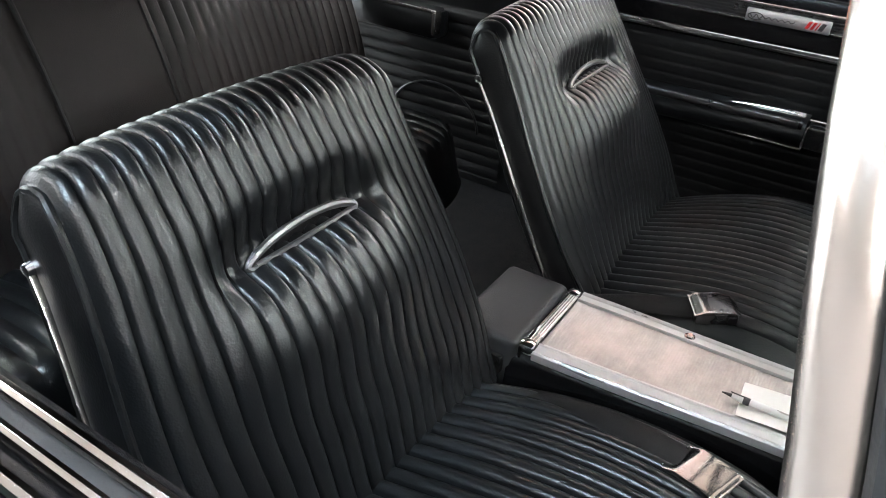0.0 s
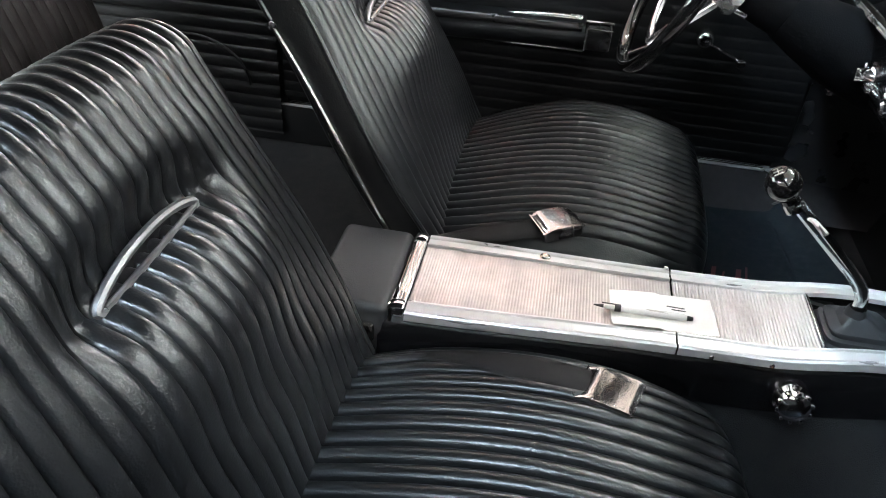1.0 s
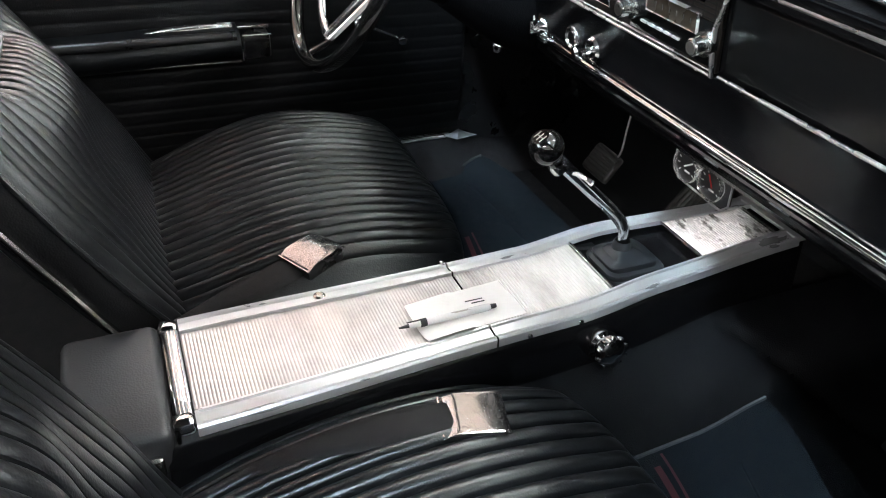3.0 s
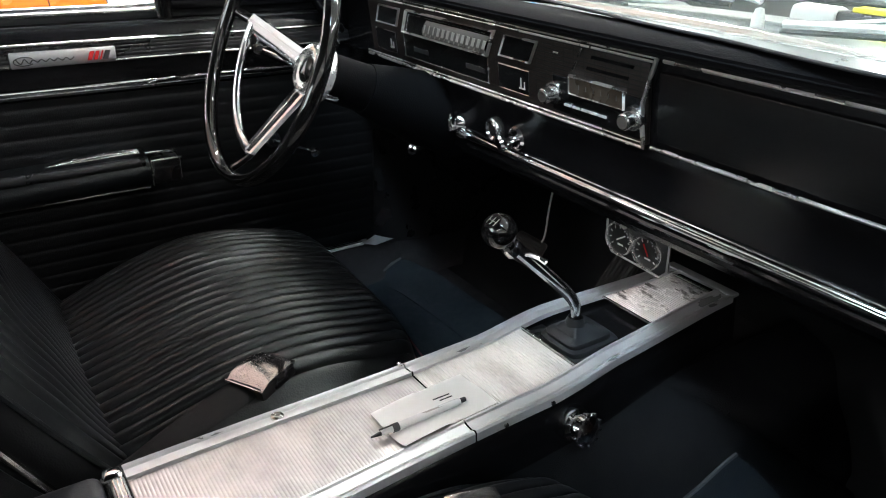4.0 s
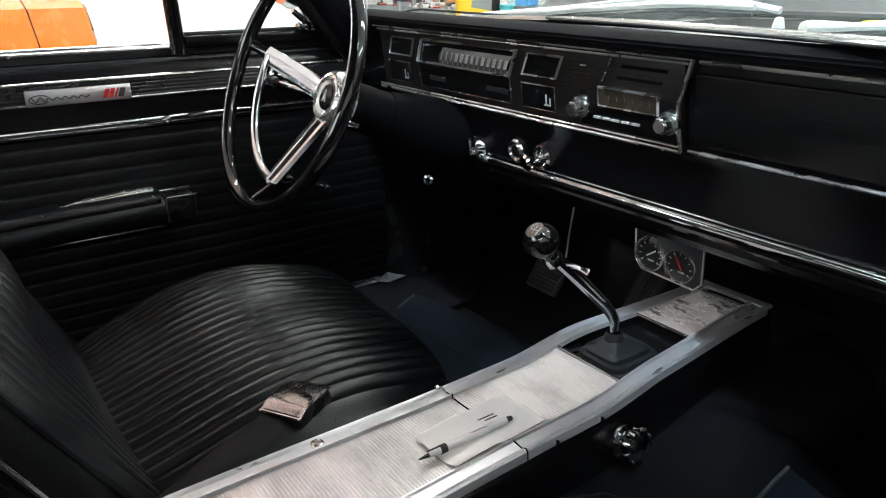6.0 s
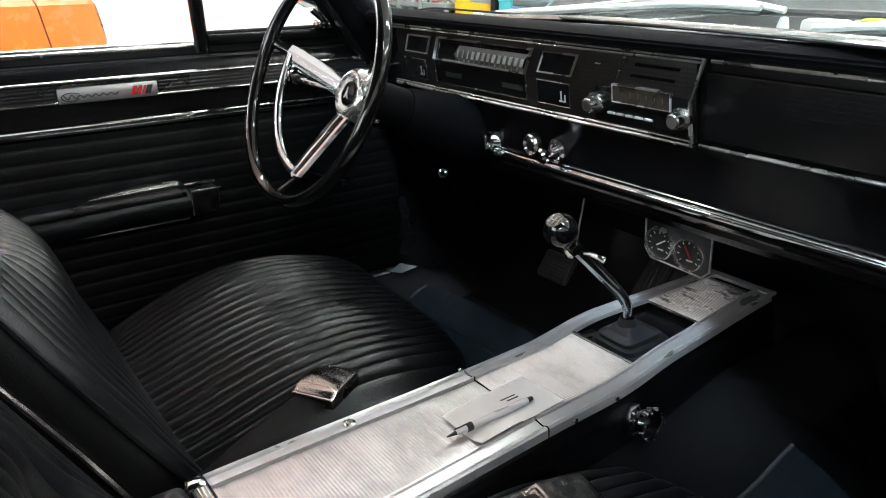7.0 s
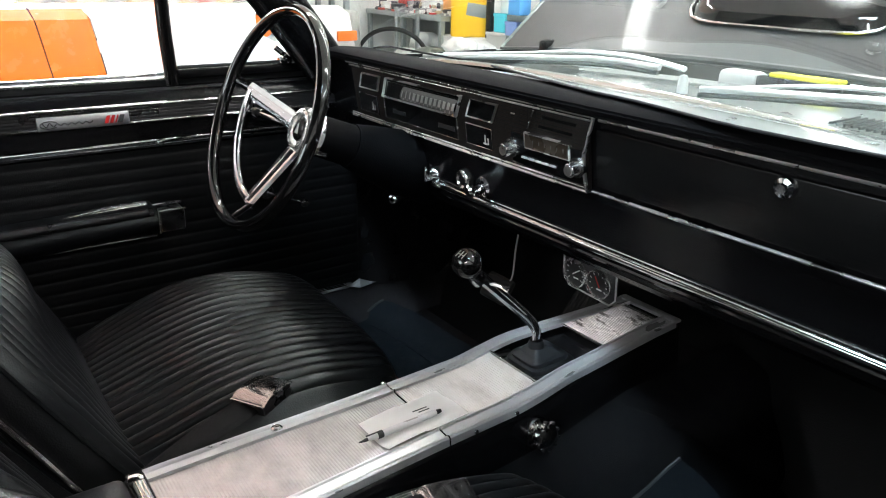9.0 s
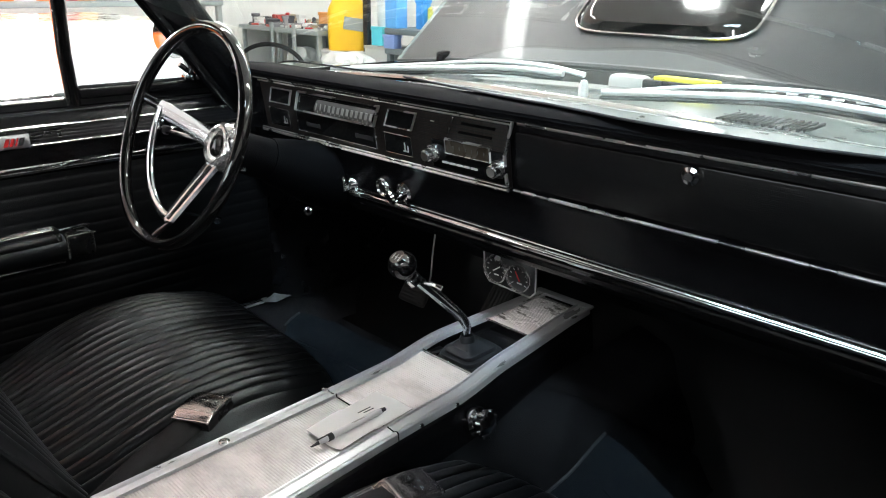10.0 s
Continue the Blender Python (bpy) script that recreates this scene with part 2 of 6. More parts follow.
def merge(bm, t, m=None):
    ids = {v: bm.verts.new(m @ v.co if m else v.co) for v in t.verts}
    for f in t.faces:
        bm.faces.new([ids[v] for v in f.verts])
    t.free()
    return bm


def box(c, s, r=0.0, m=None, seg=2):
    return rbox(bmesh.new(), c, s, r, m, seg)


def sweep(bm, pts, radius, seg=10, closed=False, flat=1.0, up=None, caps=True):
    """A tube along points; radius may be a number or a list; flat squeezes it along the up direction."""
    pts = [Vector(p) for p in pts]
    n = len(pts)
    rings = []
    side = None
    for i, p in enumerate(pts):
        a, b = (pts[i - 1], pts[(i + 1) % n]) if closed else (pts[max(i - 1, 0)], pts[min(i + 1, n - 1)])
        d = (b - a).normalized()
        if side is None:
            ref = Vector(up) if up else (Vector((0, 0, 1)) if abs(d.z) < 0.9 else Vector((0, 1, 0)))
            side = d.cross(ref).normalized()
        elif up:
            side = d.cross(Vector(up)).normalized()
        else:
            side = (side - d * side.dot(d)).normalized()
        top = side.cross(d)
        r = radius[i] if isinstance(radius, (list, tuple)) else radius
        rings.append([bm.verts.new(p + r * (math.cos(q) * side + flat * math.sin(q) * top))
                      for q in (2 * math.pi * k / seg for k in range(seg))])
    for i in range(n if closed else n - 1):
        a, b = rings[i], rings[(i + 1) % n]
        for k in range(seg):
            bm.faces.new((a[k], a[(k + 1) % seg], b[(k + 1) % seg], b[k]))
    if not closed and caps:
        bm.faces.new(rings[0]), bm.faces.new(rings[-1])
    return bm


def tube(pts, radius, seg=10, closed=False, flat=1.0, up=None):
    return sweep(bmesh.new(), pts, radius, seg, closed, flat, up)


def lathe(profile, m=None, seg=28, bm=None):
    """Turns (radius, height) pairs about the local z axis."""
    bm = bm or bmesh.new()
    rings = []
    for r, h in profile:
        if r < 1e-6:
            v = Vector((0, 0, h))
            rings.append([bm.verts.new(m @ v if m else v)])
        else:
            ring = []
            for k in range(seg):
                q = 2 * math.pi * k / seg
                v = Vector((r * math.cos(q), r * math.sin(q), h))
                ring.append(bm.verts.new(m @ v if m else v))
            rings.append(ring)
    for a, b in zip(rings, rings[1:]):
        for k in range(seg):
            quad = [a[k % len(a)], a[(k + 1) % len(a)], b[(k + 1) % len(b)], b[k % len(b)]]
            quad = list(dict.fromkeys(quad))
            if len(quad) > 2:
                bm.faces.new(quad)
    return bm


def sheet(fn, nu, nv, bm=None, wrap=False):
    """A grid of nu x nv cells from fn(u, v), with u and v from 0 to 1."""
    bm = bm or bmesh.new()
    rows = [[bm.verts.new(fn(i / nu, j / nv)) for i in range(nu + (0 if wrap else 1))] for j in range(nv + 1)]
    for j in range(nv):
        for i in range(nu):
            k = (i + 1) % len(rows[j]) if wrap else i + 1
            bm.faces.new((rows[j][i], rows[j][k], rows[j + 1][k], rows[j + 1][i]))
    return bm


def extrude(outline, a, b, bm=None):
    """A prism: a closed outline of points, shifted by the vectors a and b."""
    bm = bm or bmesh.new()
    lo, hi = ([bm.verts.new(Vector(p) + Vector(d)) for p in outline] for d in (a, b))
    n = len(outline)
    for i in range(n):
        bm.faces.new((lo[i], lo[(i + 1) % n], hi[(i + 1) % n], hi[i]))
    bm.faces.new(lo), bm.faces.new(hi)
    return bm


def frame_ring(m, x0, x1, h0, h1, w, d):
    """A raised rectangular bezel in the plane of m (x, y), facing local z."""
    bm = bmesh.new()
    o = [(x0, h0), (x1, h0), (x1, h1), (x0, h1)]
    i = [(x0 + w, h0 + w), (x1 - w, h0 + w), (x1 - w, h1 - w), (x0 + w, h1 - w)]
    c = [((p[0] + q[0]) / 2, (p[1] + q[1]) / 2) for p, q in zip(o, i)]
    loops = [[bm.verts.new(m @ Vector((*p, z))) for p in s] for s, z in ((o, 0), (o, d * 0.6), (c, d), (i, d * 0.6), (i, -d))]
    for a, b in zip(loops, loops[1:]):
        for k in range(4):
            bm.faces.new((a[k], a[(k + 1) % 4], b[(k + 1) % 4], b[k]))
    return bm


def bezier(points, n=8):
    """A smooth line through the points."""
    p = [Vector(q) for q in points]
    out = []
    for i in range(len(p) - 1):
        a, b, c, d = p[max(i - 1, 0)], p[i], p[i + 1], p[min(i + 2, len(p) - 1)]
        for k in range(n):
            t = k / n
            out.append(0.5 * (2 * b + (c - a) * t + (2 * a - 5 * b + 4 * c - d) * t * t + (3 * b - a - 3 * c + d) * t ** 3))
    return out + [p[-1]]


def rib(x, pitch):
    """Round pleat between sharp seams, 0 in the seam and 1 on the crown."""
    q = (x / pitch) % 1.0
    return math.sqrt(max(0.0, 1 - (2 * q - 1) ** 2)) ** 0.8


def ease(a, b, x):
    t = min(1, max(0, (x - a) / (b - a)))
    return t * t * (3 - 2 * t)


# ---- the workshop ----
X0, X1, Y0, Y1, ZC = -7.0, 6.0, -6.0, 8.0, 3.6
link("floor", box(((X0 + X1) / 2, (Y0 + Y1) / 2, -0.05), (X1 - X0, Y1 - Y0, 0.1)), CONCRETE, label="smooth grey concrete workshop floor", kind="structure")
link("ceiling", box(((X0 + X1) / 2, (Y0 + Y1) / 2, ZC + 0.05), (X1 - X0, Y1 - Y0, 0.1)), CEIL, label="plain warm-toned workshop ceiling", kind="structure")
# Unseen reflector, added so the plates and buckles mirror peach.
link("peach_bounce_board", box((-4.3, 0.0, ZC - 0.02), (4.2, 5.0, 0.03)), PEACH, label="added unseen peach board, reflected in the bright metal", kind="structure")
link("wall_west", box((X0 - 0.1, (Y0 + Y1) / 2, ZC / 2), (0.2, Y1 - Y0, ZC)), WALL, label="white painted workshop wall", kind="structure")
link("wall_east", box((X1 + 0.1, (Y0 + Y1) / 2, ZC / 2), (0.2, Y1 - Y0, ZC)), BLOCK, label="unseen grey wall closing the workshop", kind="structure")
# Unseen south wall; its opening is added to let cool fill in.
south = box(((X0 - 2.2) / 2, Y0 - 0.1, ZC / 2), (-2.2 - X0, 0.2, ZC))
rbox(south, ((X1 + 3.8) / 2, Y0 - 0.1, ZC / 2), (X1 - 3.8, 0.2, ZC))
rbox(south, (0.8, Y0 - 0.1, (ZC + 2.9) / 2), (6.0, 0.2, ZC - 2.9))
link("wall_south", south, BLOCK, label="unseen grey wall with an added opening for fill light", kind="structure")
link("ground", box((0.8, Y0 - 40.2, -0.06), (120, 80, 0.1)), CONCRETE, label="unseen concrete ground beyond the added opening", kind="structure")
# Cool fill lamp added in that opening to light the cabin from behind.
south_fill = bpy.data.lights.new("south_fill", "AREA")
south_fill.shape, south_fill.size, south_fill.size_y, south_fill.energy, south_fill.color = "RECTANGLE", 5.8, 2.7, 450.0, (0.92, 0.96, 1.0)
new("south_fill", south_fill).matrix_world = look((0.8, Y0 + 0.02, 1.45), (0.8, 0, 1.45), 0)
link("wall_north", box(((X0 + X1) / 2, Y1 + 0.1, ZC / 2), (X1 - X0 + 0.4, 0.2, ZC)), WALL, label="white painted workshop wall", kind="structure")

lamp = thing("ceiling_light", "long white unseen workshop light with a glowing diffuser", "ceiling light", "workshop ceiling lights", at=(0, 0, ZC))
part("housing", box((0, 0, -0.03), (0.24, 2.4, 0.06), 0.01), WHITE_PLASTIC, lamp)
part("diffuser", box((0, 0, -0.075), (0.18, 2.34, 0.03), 0.012), LAMP, lamp, "glowing white diffuser")
# The lamp at (-2.6, 1.5) is added to put highlights on the driver's pleats.
spots = [(x, y) for y in (3.0, 5.6) for x in (-3.6, -1.2, 1.2, 3.6) if (x, y) != (-3.6, 3.0)] + [(-2.6, 1.5), (-3.6, -4.1), (0.4, -3.4), (3.6, -3.4)]
lamp.location = (*spots[0], ZC)
for x, y in spots[1:]:
    copy_thing(lamp, pose(x, y, ZC))
# Two copies added on the west wall to brighten the peach board.
for y in (-1.3, 1.3):
    copy_thing(lamp, pose(X0, y, 2.9, 0, -90, 0))
panel = thing("ceiling_panel_light", "square cool-white ceiling panel light", "ceiling light", "cool workshop panel lights", at=(-0.1, -0.38, ZC))
part("housing", box((0, 0, -0.02), (1.24, 0.60, 0.04), 0.008), WHITE_PLASTIC, panel)
part("diffuser", box((0, 0, -0.048), (1.18, 0.54, 0.016), 0.006), COOL_LAMP, panel, "glowing cool-white diffuser")
copy_thing(panel, pose(2.0, -0.2, ZC, 0, 0, 90))


# ---- the car's shell ----
shell = thing("coupe_car", "pale coupe with a black cabin, standing in the workshop", "car")
part("floor_pan", box((0, 0.1, 0.315), (1.66, 2.4, 0.03)), CARPET, shell, "dark blue-black carpeted floor")
part("tunnel", extrude([(-0.16, 0, 0.33), (-0.1, 0, 0.5), (0.1, 0, 0.5), (0.16, 0, 0.33)], (0, -0.5, 0), (0, 1.15, 0)), CARPET, shell, "carpeted transmission tunnel")


def flank_z(x, y):
    """Height of the carpeted tunnel flank at a distance x from the car's middle line."""
    w = 0.31 + 0.06 * ease(0.5, 1.1, y)
    t = min(1.0, max(0.0, (x - 0.09) / (w - 0.09)))
    return 0.352 + (0.16 + 0.03 * ease(0.5, 0.9, y)) * (1 - t * t * (2.2 - 1.2 * t)) ** 1.0


for s in (-1, 1):
    part("tunnel_flank", sheet(lambda u, v: Vector((s * (0.09 + 0.28 * u), 0.30 + 0.86 * v, flank_z(0.09 + 0.28 * u, 0.30 + 0.86 * v) - 0.003 + (0.006 * math.sin(31 * v + 9 * u) * math.sin(17 * u + 3) - 0.02 * math.exp(-((v - 0.585 - 0.35 * u) / 0.014) ** 2)) * math.sin(math.pi * u) * ease(0.3, 0.5, v))), 40, 90), TOE_VINYL, shell, "crinkled blue-black lining over the tunnel side")
part("firewall", extrude([(0, 0.98, 0.33), (0, 1.2, 0.55), (0, 1.2, 1.018), (0, 1.23, 1.018), (0, 1.23, 0.33)], (-0.83, 0, 0), (0.83, 0, 0)), VINYL_DULL, shell)
def kick(u, v):
    """Moulded kick panel whose foot flares back along the sill."""
    flare = (1 - v) ** 3
    return Vector((0.800 - 0.03 * math.sin(math.pi * u) * (1 - v) - 0.028 * flare * (1 - u), 0.775 + 0.02 * v + 0.45 * u - 0.012 * flare * (1 - u), 0.437 + 0.59 * v - 0.03 * u * (1 - v)))


for s in (-1, 1):
    mir = Matrix.Diagonal((s, 1, 1, 1))
    part("kick_panel", sheet(lambda u, v: mir @ kick(u, v), 16, 20), PLASTIC, shell, "moulded black kick panel with a flared foot")
    part("sill", box((s * 0.835, 0.1, 0.385), (0.135, 1.7, 0.11), 0.012), VINYL_DULL, shell)
    part("sill_plate", box((s * 0.785, 0.15, 0.4425), (0.038, 1.205, 0.006), 0.002), RAIL, shell, "bright metal sill plate")
    for k in range(4):
        part("sill_groove", box((s * (0.773 + 0.008 * k), 0.15, 0.4465), (0.0022, 1.2, 0.002)), RUBBER, shell)
    part("sill_carpet", sheet(lambda u, v: Vector((s * (0.766 - 0.02 * v - 0.045 * v * v), -0.3 + 1.45 * u, 0.438 - 0.085 * v)), 12, 6), SILL_CARPET, shell, "dark mauve-grey carpet lapping up to the sill")
    part("door_seal", tube(bezier([(s * 0.785, 0.735, 0.452), (s * 0.792, 0.768, 0.49), (s * 0.795, 0.782, 0.58), (s * 0.795, 0.785, 0.7), (s * 0.795, 0.785, 1.0)], 6), 0.009, 8), RUBBER, shell)


def kick_foot(u, v):
    """Pale wedge at the foot of the driver's kick panel, from its base line up to a point."""
    base = Vector((-0.778, 0.746, 0.442)).lerp(Vector((-0.748, 0.775, 0.441)), u / 0.45) if u < 0.45 else Vector((-0.748, 0.775, 0.441)).lerp(Vector((-0.764, 0.838, 0.439)), (u - 0.45) / 0.55)
    top = Vector((-0.785, 0.790 + 0.012 * u, 0.497))
    p = base.lerp(top, v)
    return p + Vector((-0.010, 0.004, -0.006)) * math.sin(math.pi * v)


part("kick_foot", sheet(kick_foot, 20, 12), KICK_FOOT, shell, "worn grey wedge at the foot of the kick panel")
rw = part("rear_window", sheet(lambda u, v: Vector(((2 * u - 1) * 0.64, -1.17 - 0.42 * v, 1.37 - 0.37 * v)), 8, 4), GLASS, shell, "sloping clear rear window")
rw.visible_shadow = False
# windscreen pillars, roof rails and roof
for s in (-1, 1):
    a, b = Vector((s * 0.775, 0.745, 0.97)), Vector((s * 0.62, 0.355, 1.395))
    m = bezier([a, a.lerp(b, 0.5) + Vector((s * 0.015, 0, 0.012)), b], 8)
    part("windscreen_pillar", tube(m, 0.052, 12, flat=0.5, up=(s, 0, 0.3)), PAINT_IN, shell, "slim dark windscreen pillar")
    part("pillar_trim", tube([p + Vector((-s * 0.012, -0.035, -0.022)) for p in m], 0.008, 8), GLOSS_BLACK, shell, "glossy pillar moulding")
    part("weather_strip", tube([p + Vector((s * 0.028, -0.03, -0.01)) for p in m], 0.006, 8), CHROME_WORN, shell, "thin bright drip moulding")
    part("roof_rail", tube(bezier([(s * 0.62, 0.355, 1.395), (s * 0.63, -0.1, 1.40), (s * 0.63, -0.6, 1.39), (s * 0.66, -1.1, 1.25), (s * 0.70, -1.5, 1.02)], 6), 0.035, 10), PAINT_IN, shell)
part("roof", sheet(lambda u, v: Vector(((u - 0.5) * 1.26, 0.40 - 1.57 * v, 1.40 + 0.05 * math.sin(math.pi * u) - 0.08 * max(0, v - 0.6))), 14, 12), VINYL_DULL, shell, "black headlining")
for s in (-1, 1):
    part("sail_panel", extrude([(0, -0.80, 1.37), (0, -0.98, 0.98), (0, -1.9, 0.98), (0, -1.25, 1.33)], (s * 0.66, 0, 0), (s * 0.74, 0, 0)), VINYL_DULL, shell, "broad rear roof pillar")
part("boot_lid", box((0, -1.95, 0.97), (1.5, 1.0, 0.04), 0.015), BODY, shell)
part("rear_shelf", box((0, -1.25, 0.95), (1.4, 0.5, 0.03)), VINYL_DULL, shell)
# cowl, wings and engine bay
part("cowl", sheet(lambda u, v: Vector(((u - 0.5) * 1.6, 0.83 + 0.42 * v - 0.10 * (2 * u - 1) ** 2, 1.050 - 0.02 * v - 0.03 * (2 * u - 1) ** 2)), 40, 16), BODY, shell, "glossy painted cowl below the windscreen")
for s in (-1, 1):
    part("wing", sheet(lambda u, v: Vector((s * (0.79 + 0.17 * u), 0.72 + 2.0 * v, 1.03 - 0.05 * u * u - 0.02 * v)), 8, 16), BODY, shell, "glossy painted wing top")
    part("wing_side", sheet(lambda u, v: Vector((s * (0.96 + 0.03 * math.sin(math.pi * u)), 0.72 + 2.0 * v, 0.98 - 0.7 * u)), 8, 6), BODY, shell)
    part("inner_wing", box((s * 0.74, 2.0, 0.8), (0.03, 1.5, 0.4), 0.01), PAINT_IN, shell)
part("screen_moulding", tube(bezier([(-0.78, 0.70, 1.035), (-0.4, 0.80, 1.058), (0, 0.825, 1.064), (0.4, 0.80, 1.058), (0.78, 0.70, 1.035)], 10), 0.011, 8, flat=0.6), CHROME_WORN, shell, "bright windscreen moulding")
bay = thing("engine", "dark engine block with hoses under the raised hood", "engine")
part("block", box((0, 1.95, 0.72), (0.55, 0.7, 0.4), 0.04), PAINT_IN, bay)
part("air_cleaner", lathe([(0, 0.08), (0.19, 0.08), (0.2, 0.06), (0.2, 0.0), (0.17, -0.02), (0, -0.02)], pose(0, 1.9, 0.96), 32), GLOSS_BLACK, bay, "round black air cleaner")
part("hose", tube(bezier([(0.3, 1.5, 0.95), (0.2, 1.45, 1.0), (-0.1, 1.5, 0.98), (-0.3, 1.6, 0.9)], 8), 0.02, 10), RUBBER, bay)
part("master_cylinder", box((-0.5, 1.35, 0.98), (0.16, 0.12, 0.06), 0.02), STEEL, bay)

hood = thing("car_hood", "raised dark satin hood with a flat scoop", "car hood", at=(0, 1.36, 1.052))
TH = radians(40)
HM = Matrix(((1, 0, 0), (0, math.cos(TH), -math.sin(TH)), (0, math.sin(TH), math.cos(TH)))).to_4x4()
part("panel", sheet(lambda u, v: HM @ Vector(((u - 0.5) * 1.74, 1.25 * v - 0.05 * (2 * u - 1) ** 2 * (1 - v), 0.012 * (1 - (2 * u - 1) ** 2))), 32, 24), HOOD_PAINT, hood)
part("edge", tube([HM @ Vector(((k / 20 - 0.5) * 1.74, -0.05 * (k / 10 - 1) ** 2, -0.006 + 0.012 * (1 - (k / 10 - 1) ** 2))) for k in range(21)], 0.009, 8), HOOD_PAINT, hood, "rolled rear edge of the hood")
part("side_edge", tube([HM @ Vector((-0.87, -0.05 + 1.3 * k / 10, -0.004)) for k in range(11)], 0.008, 8), BODY, hood)
part("side_edge", tube([HM @ Vector((0.87, -0.05 + 1.3 * k / 10, -0.004)) for k in range(11)], 0.008, 8), BODY, hood)


def scoop_edge(q, grow=0.0):
    """Rounded oblong outline of the scoop on the hood."""
    c, w = math.cos(q), math.sin(q)
    r = (abs(c) ** 7 + abs(w) ** 7) ** (-1 / 7)
    return -0.105 + (0.236 + grow) * c * r, 0.262 + (0.160 + grow) * w * r


def scoop(u, v):
    x, y = scoop_edge(2 * math.pi * u)
    k = 1 - v
    return HM @ Vector((-0.105 + (x + 0.105) * k, 0.262 + (y - 0.262) * k, 0.012 + 0.020 * ease(0.0, 0.12, v)))


part("scoop", sheet(scoop, 56, 16, wrap=True), GLOSS_BLACK, hood, "glossy raised scoop")
part("scoop_trim", tube([HM @ Vector((*scoop_edge(2 * math.pi * k / 56, 0.002), 0.016)) for k in range(56)], 0.0042, 8, True), CHROME_WORN, hood, "thin bright scoop border")
for s in (-1, 1):
    part("hinge", box((s * 0.7, 0.03, -0.02), (0.03, 0.14, 0.05), 0.01), PAINT_IN, hood)

# windscreen: a bowed pane
screen = link("window_1", sheet(lambda u, v: Vector(((2 * u - 1) * (0.77 - 0.17 * v), 0.82 - 0.10 * (2 * u - 1) ** 2 * (1 - 0.3 * v) - 0.49 * v, 1.06 + 0.31 * v - 0.02 * (2 * u - 1) ** 2)), 28, 12), GLASS, label="clear bowed windscreen", kind="structure")
screen.visible_shadow = False

# wipers and cowl vents
def wiper(arm, blade, pivot):
    w = thing("windscreen_wiper", "pale metal windscreen wiper resting on the cowl", "wiper", "windscreen wipers")
    line = bezier(arm, 6)
    part("arm", tube(line, [0.0105 - 0.005 * k / (len(line) - 1) for k in range(len(line))], 8, flat=0.5), WIPER_METAL, w, "bright metal arm")
    part("blade", tube(bezier(blade, 6), 0.004, 6), RUBBER, w)
    part("blade_carrier", tube([p + Vector((0, 0.004, 0.009)) for p in bezier(blade, 6)], 0.0052, 8), WIPER_METAL, w)
    part("pivot", lathe([(0, 0.014), (0.006, 0.012), (0.009, 0.0), (0.010, -0.03)], pose(*pivot), 16), WIPER_METAL, w)


wiper([(0.02, 0.985, 1.082), (-0.06, 0.965, 1.094), (-0.18, 0.945, 1.094), (-0.335, 0.925, 1.077), (-0.54, 0.885, 1.058)],
      [(0.02, 0.915, 1.080), (-0.13, 0.905, 1.079), (-0.41, 0.875, 1.055), (-0.56, 0.84, 1.044)], (0.02, 0.985, 1.06))
wiper([(0.60, 0.985, 1.075), (0.52, 0.985, 1.088), (0.42, 0.985, 1.094), (0.256, 0.975, 1.086), (0.09, 0.965, 1.060)],
      [(0.58, 0.925, 1.072), (0.42, 0.93, 1.078), (0.28, 0.93, 1.070), (0.10, 0.92, 1.056)], (0.60, 0.985, 1.06))
for cx in (0.36, -0.36):
    vent = thing("cowl_vent", "dark slotted air intake in the cowl", "vent", "cowl vents")
    for k in range(14):
        part("slot", box((cx - 0.07 + 0.0105 * k, 1.01, 1.0405 - 0.0018), (0.0038, 0.085, 0.006), 0.001, None), RUBBER, vent)


# ---- doors ----
door = thing("door_1", "closed driver's door with pleated black vinyl panel", "car door", kind="structure")
XP = -0.775
part("outer_skin", sheet(lambda u, v: Vector((-0.86 - 0.1 * math.sin(math.pi * min(1, 0.25 + 0.75 * v)) * 1.0, -0.45 + 1.24 * u, 1.0 - 0.65 * v)), 6, 12), BODY, door)
part("panel_board", box((XP - 0.025, 0.17, 0.72), (0.05, 1.24, 0.54), 0.004), VINYL_DULL, door)
part("pleated_panel", sheet(lambda u, v: Vector((XP + 0.006 + 0.0026 * rib(0.868 - 0.40 * v - 0.001, 0.0267), -0.44 + 1.22 * u, 0.868 - 0.40 * v)), 4, 15 * 10), VINYL_DULL, door, "horizontally pleated black vinyl")
part("upper_panel", extrude([(XP - 0.05, 0, 0.86), (XP + 0.006, 0, 0.86), (XP + 0.014, 0, 0.90), (XP + 0.012, 0, 0.96), (XP, 0, 0.985), (XP - 0.012, 0, 0.992), (XP - 0.05, 0, 0.992)], (0, -0.45, 0), (0, 0.79, 0)), PAINT_IN, door, "glossy black painted upper door")
part("window_ledge", box((XP - 0.045, 0.17, 0.998), (0.055, 1.24, 0.018), 0.005), RUBBER, door, "felt-lined window ledge")
part("ledge_trim", tube([(XP - 0.018, -0.45, 1.006), (XP - 0.018, 0.345, 1.006)], 0.0045, 8), CHROME_WORN, door, "thin bright ledge moulding")
part("outer_ledge_trim", tube([(XP - 0.075, -0.45, 1.006), (XP - 0.075, 0.345, 1.006)], 0.006, 8), CHROME_WORN, door)
part("ribbed_band", sheet(lambda u, v: Vector((XP + 0.0155 + 0.0018 * rib(0.93 + 0.032 * v, 0.0064), -0.45 + 1.20 * u, 0.93 + 0.032 * v)), 2, 40), PLASTIC, door, "dark ribbed trim band")
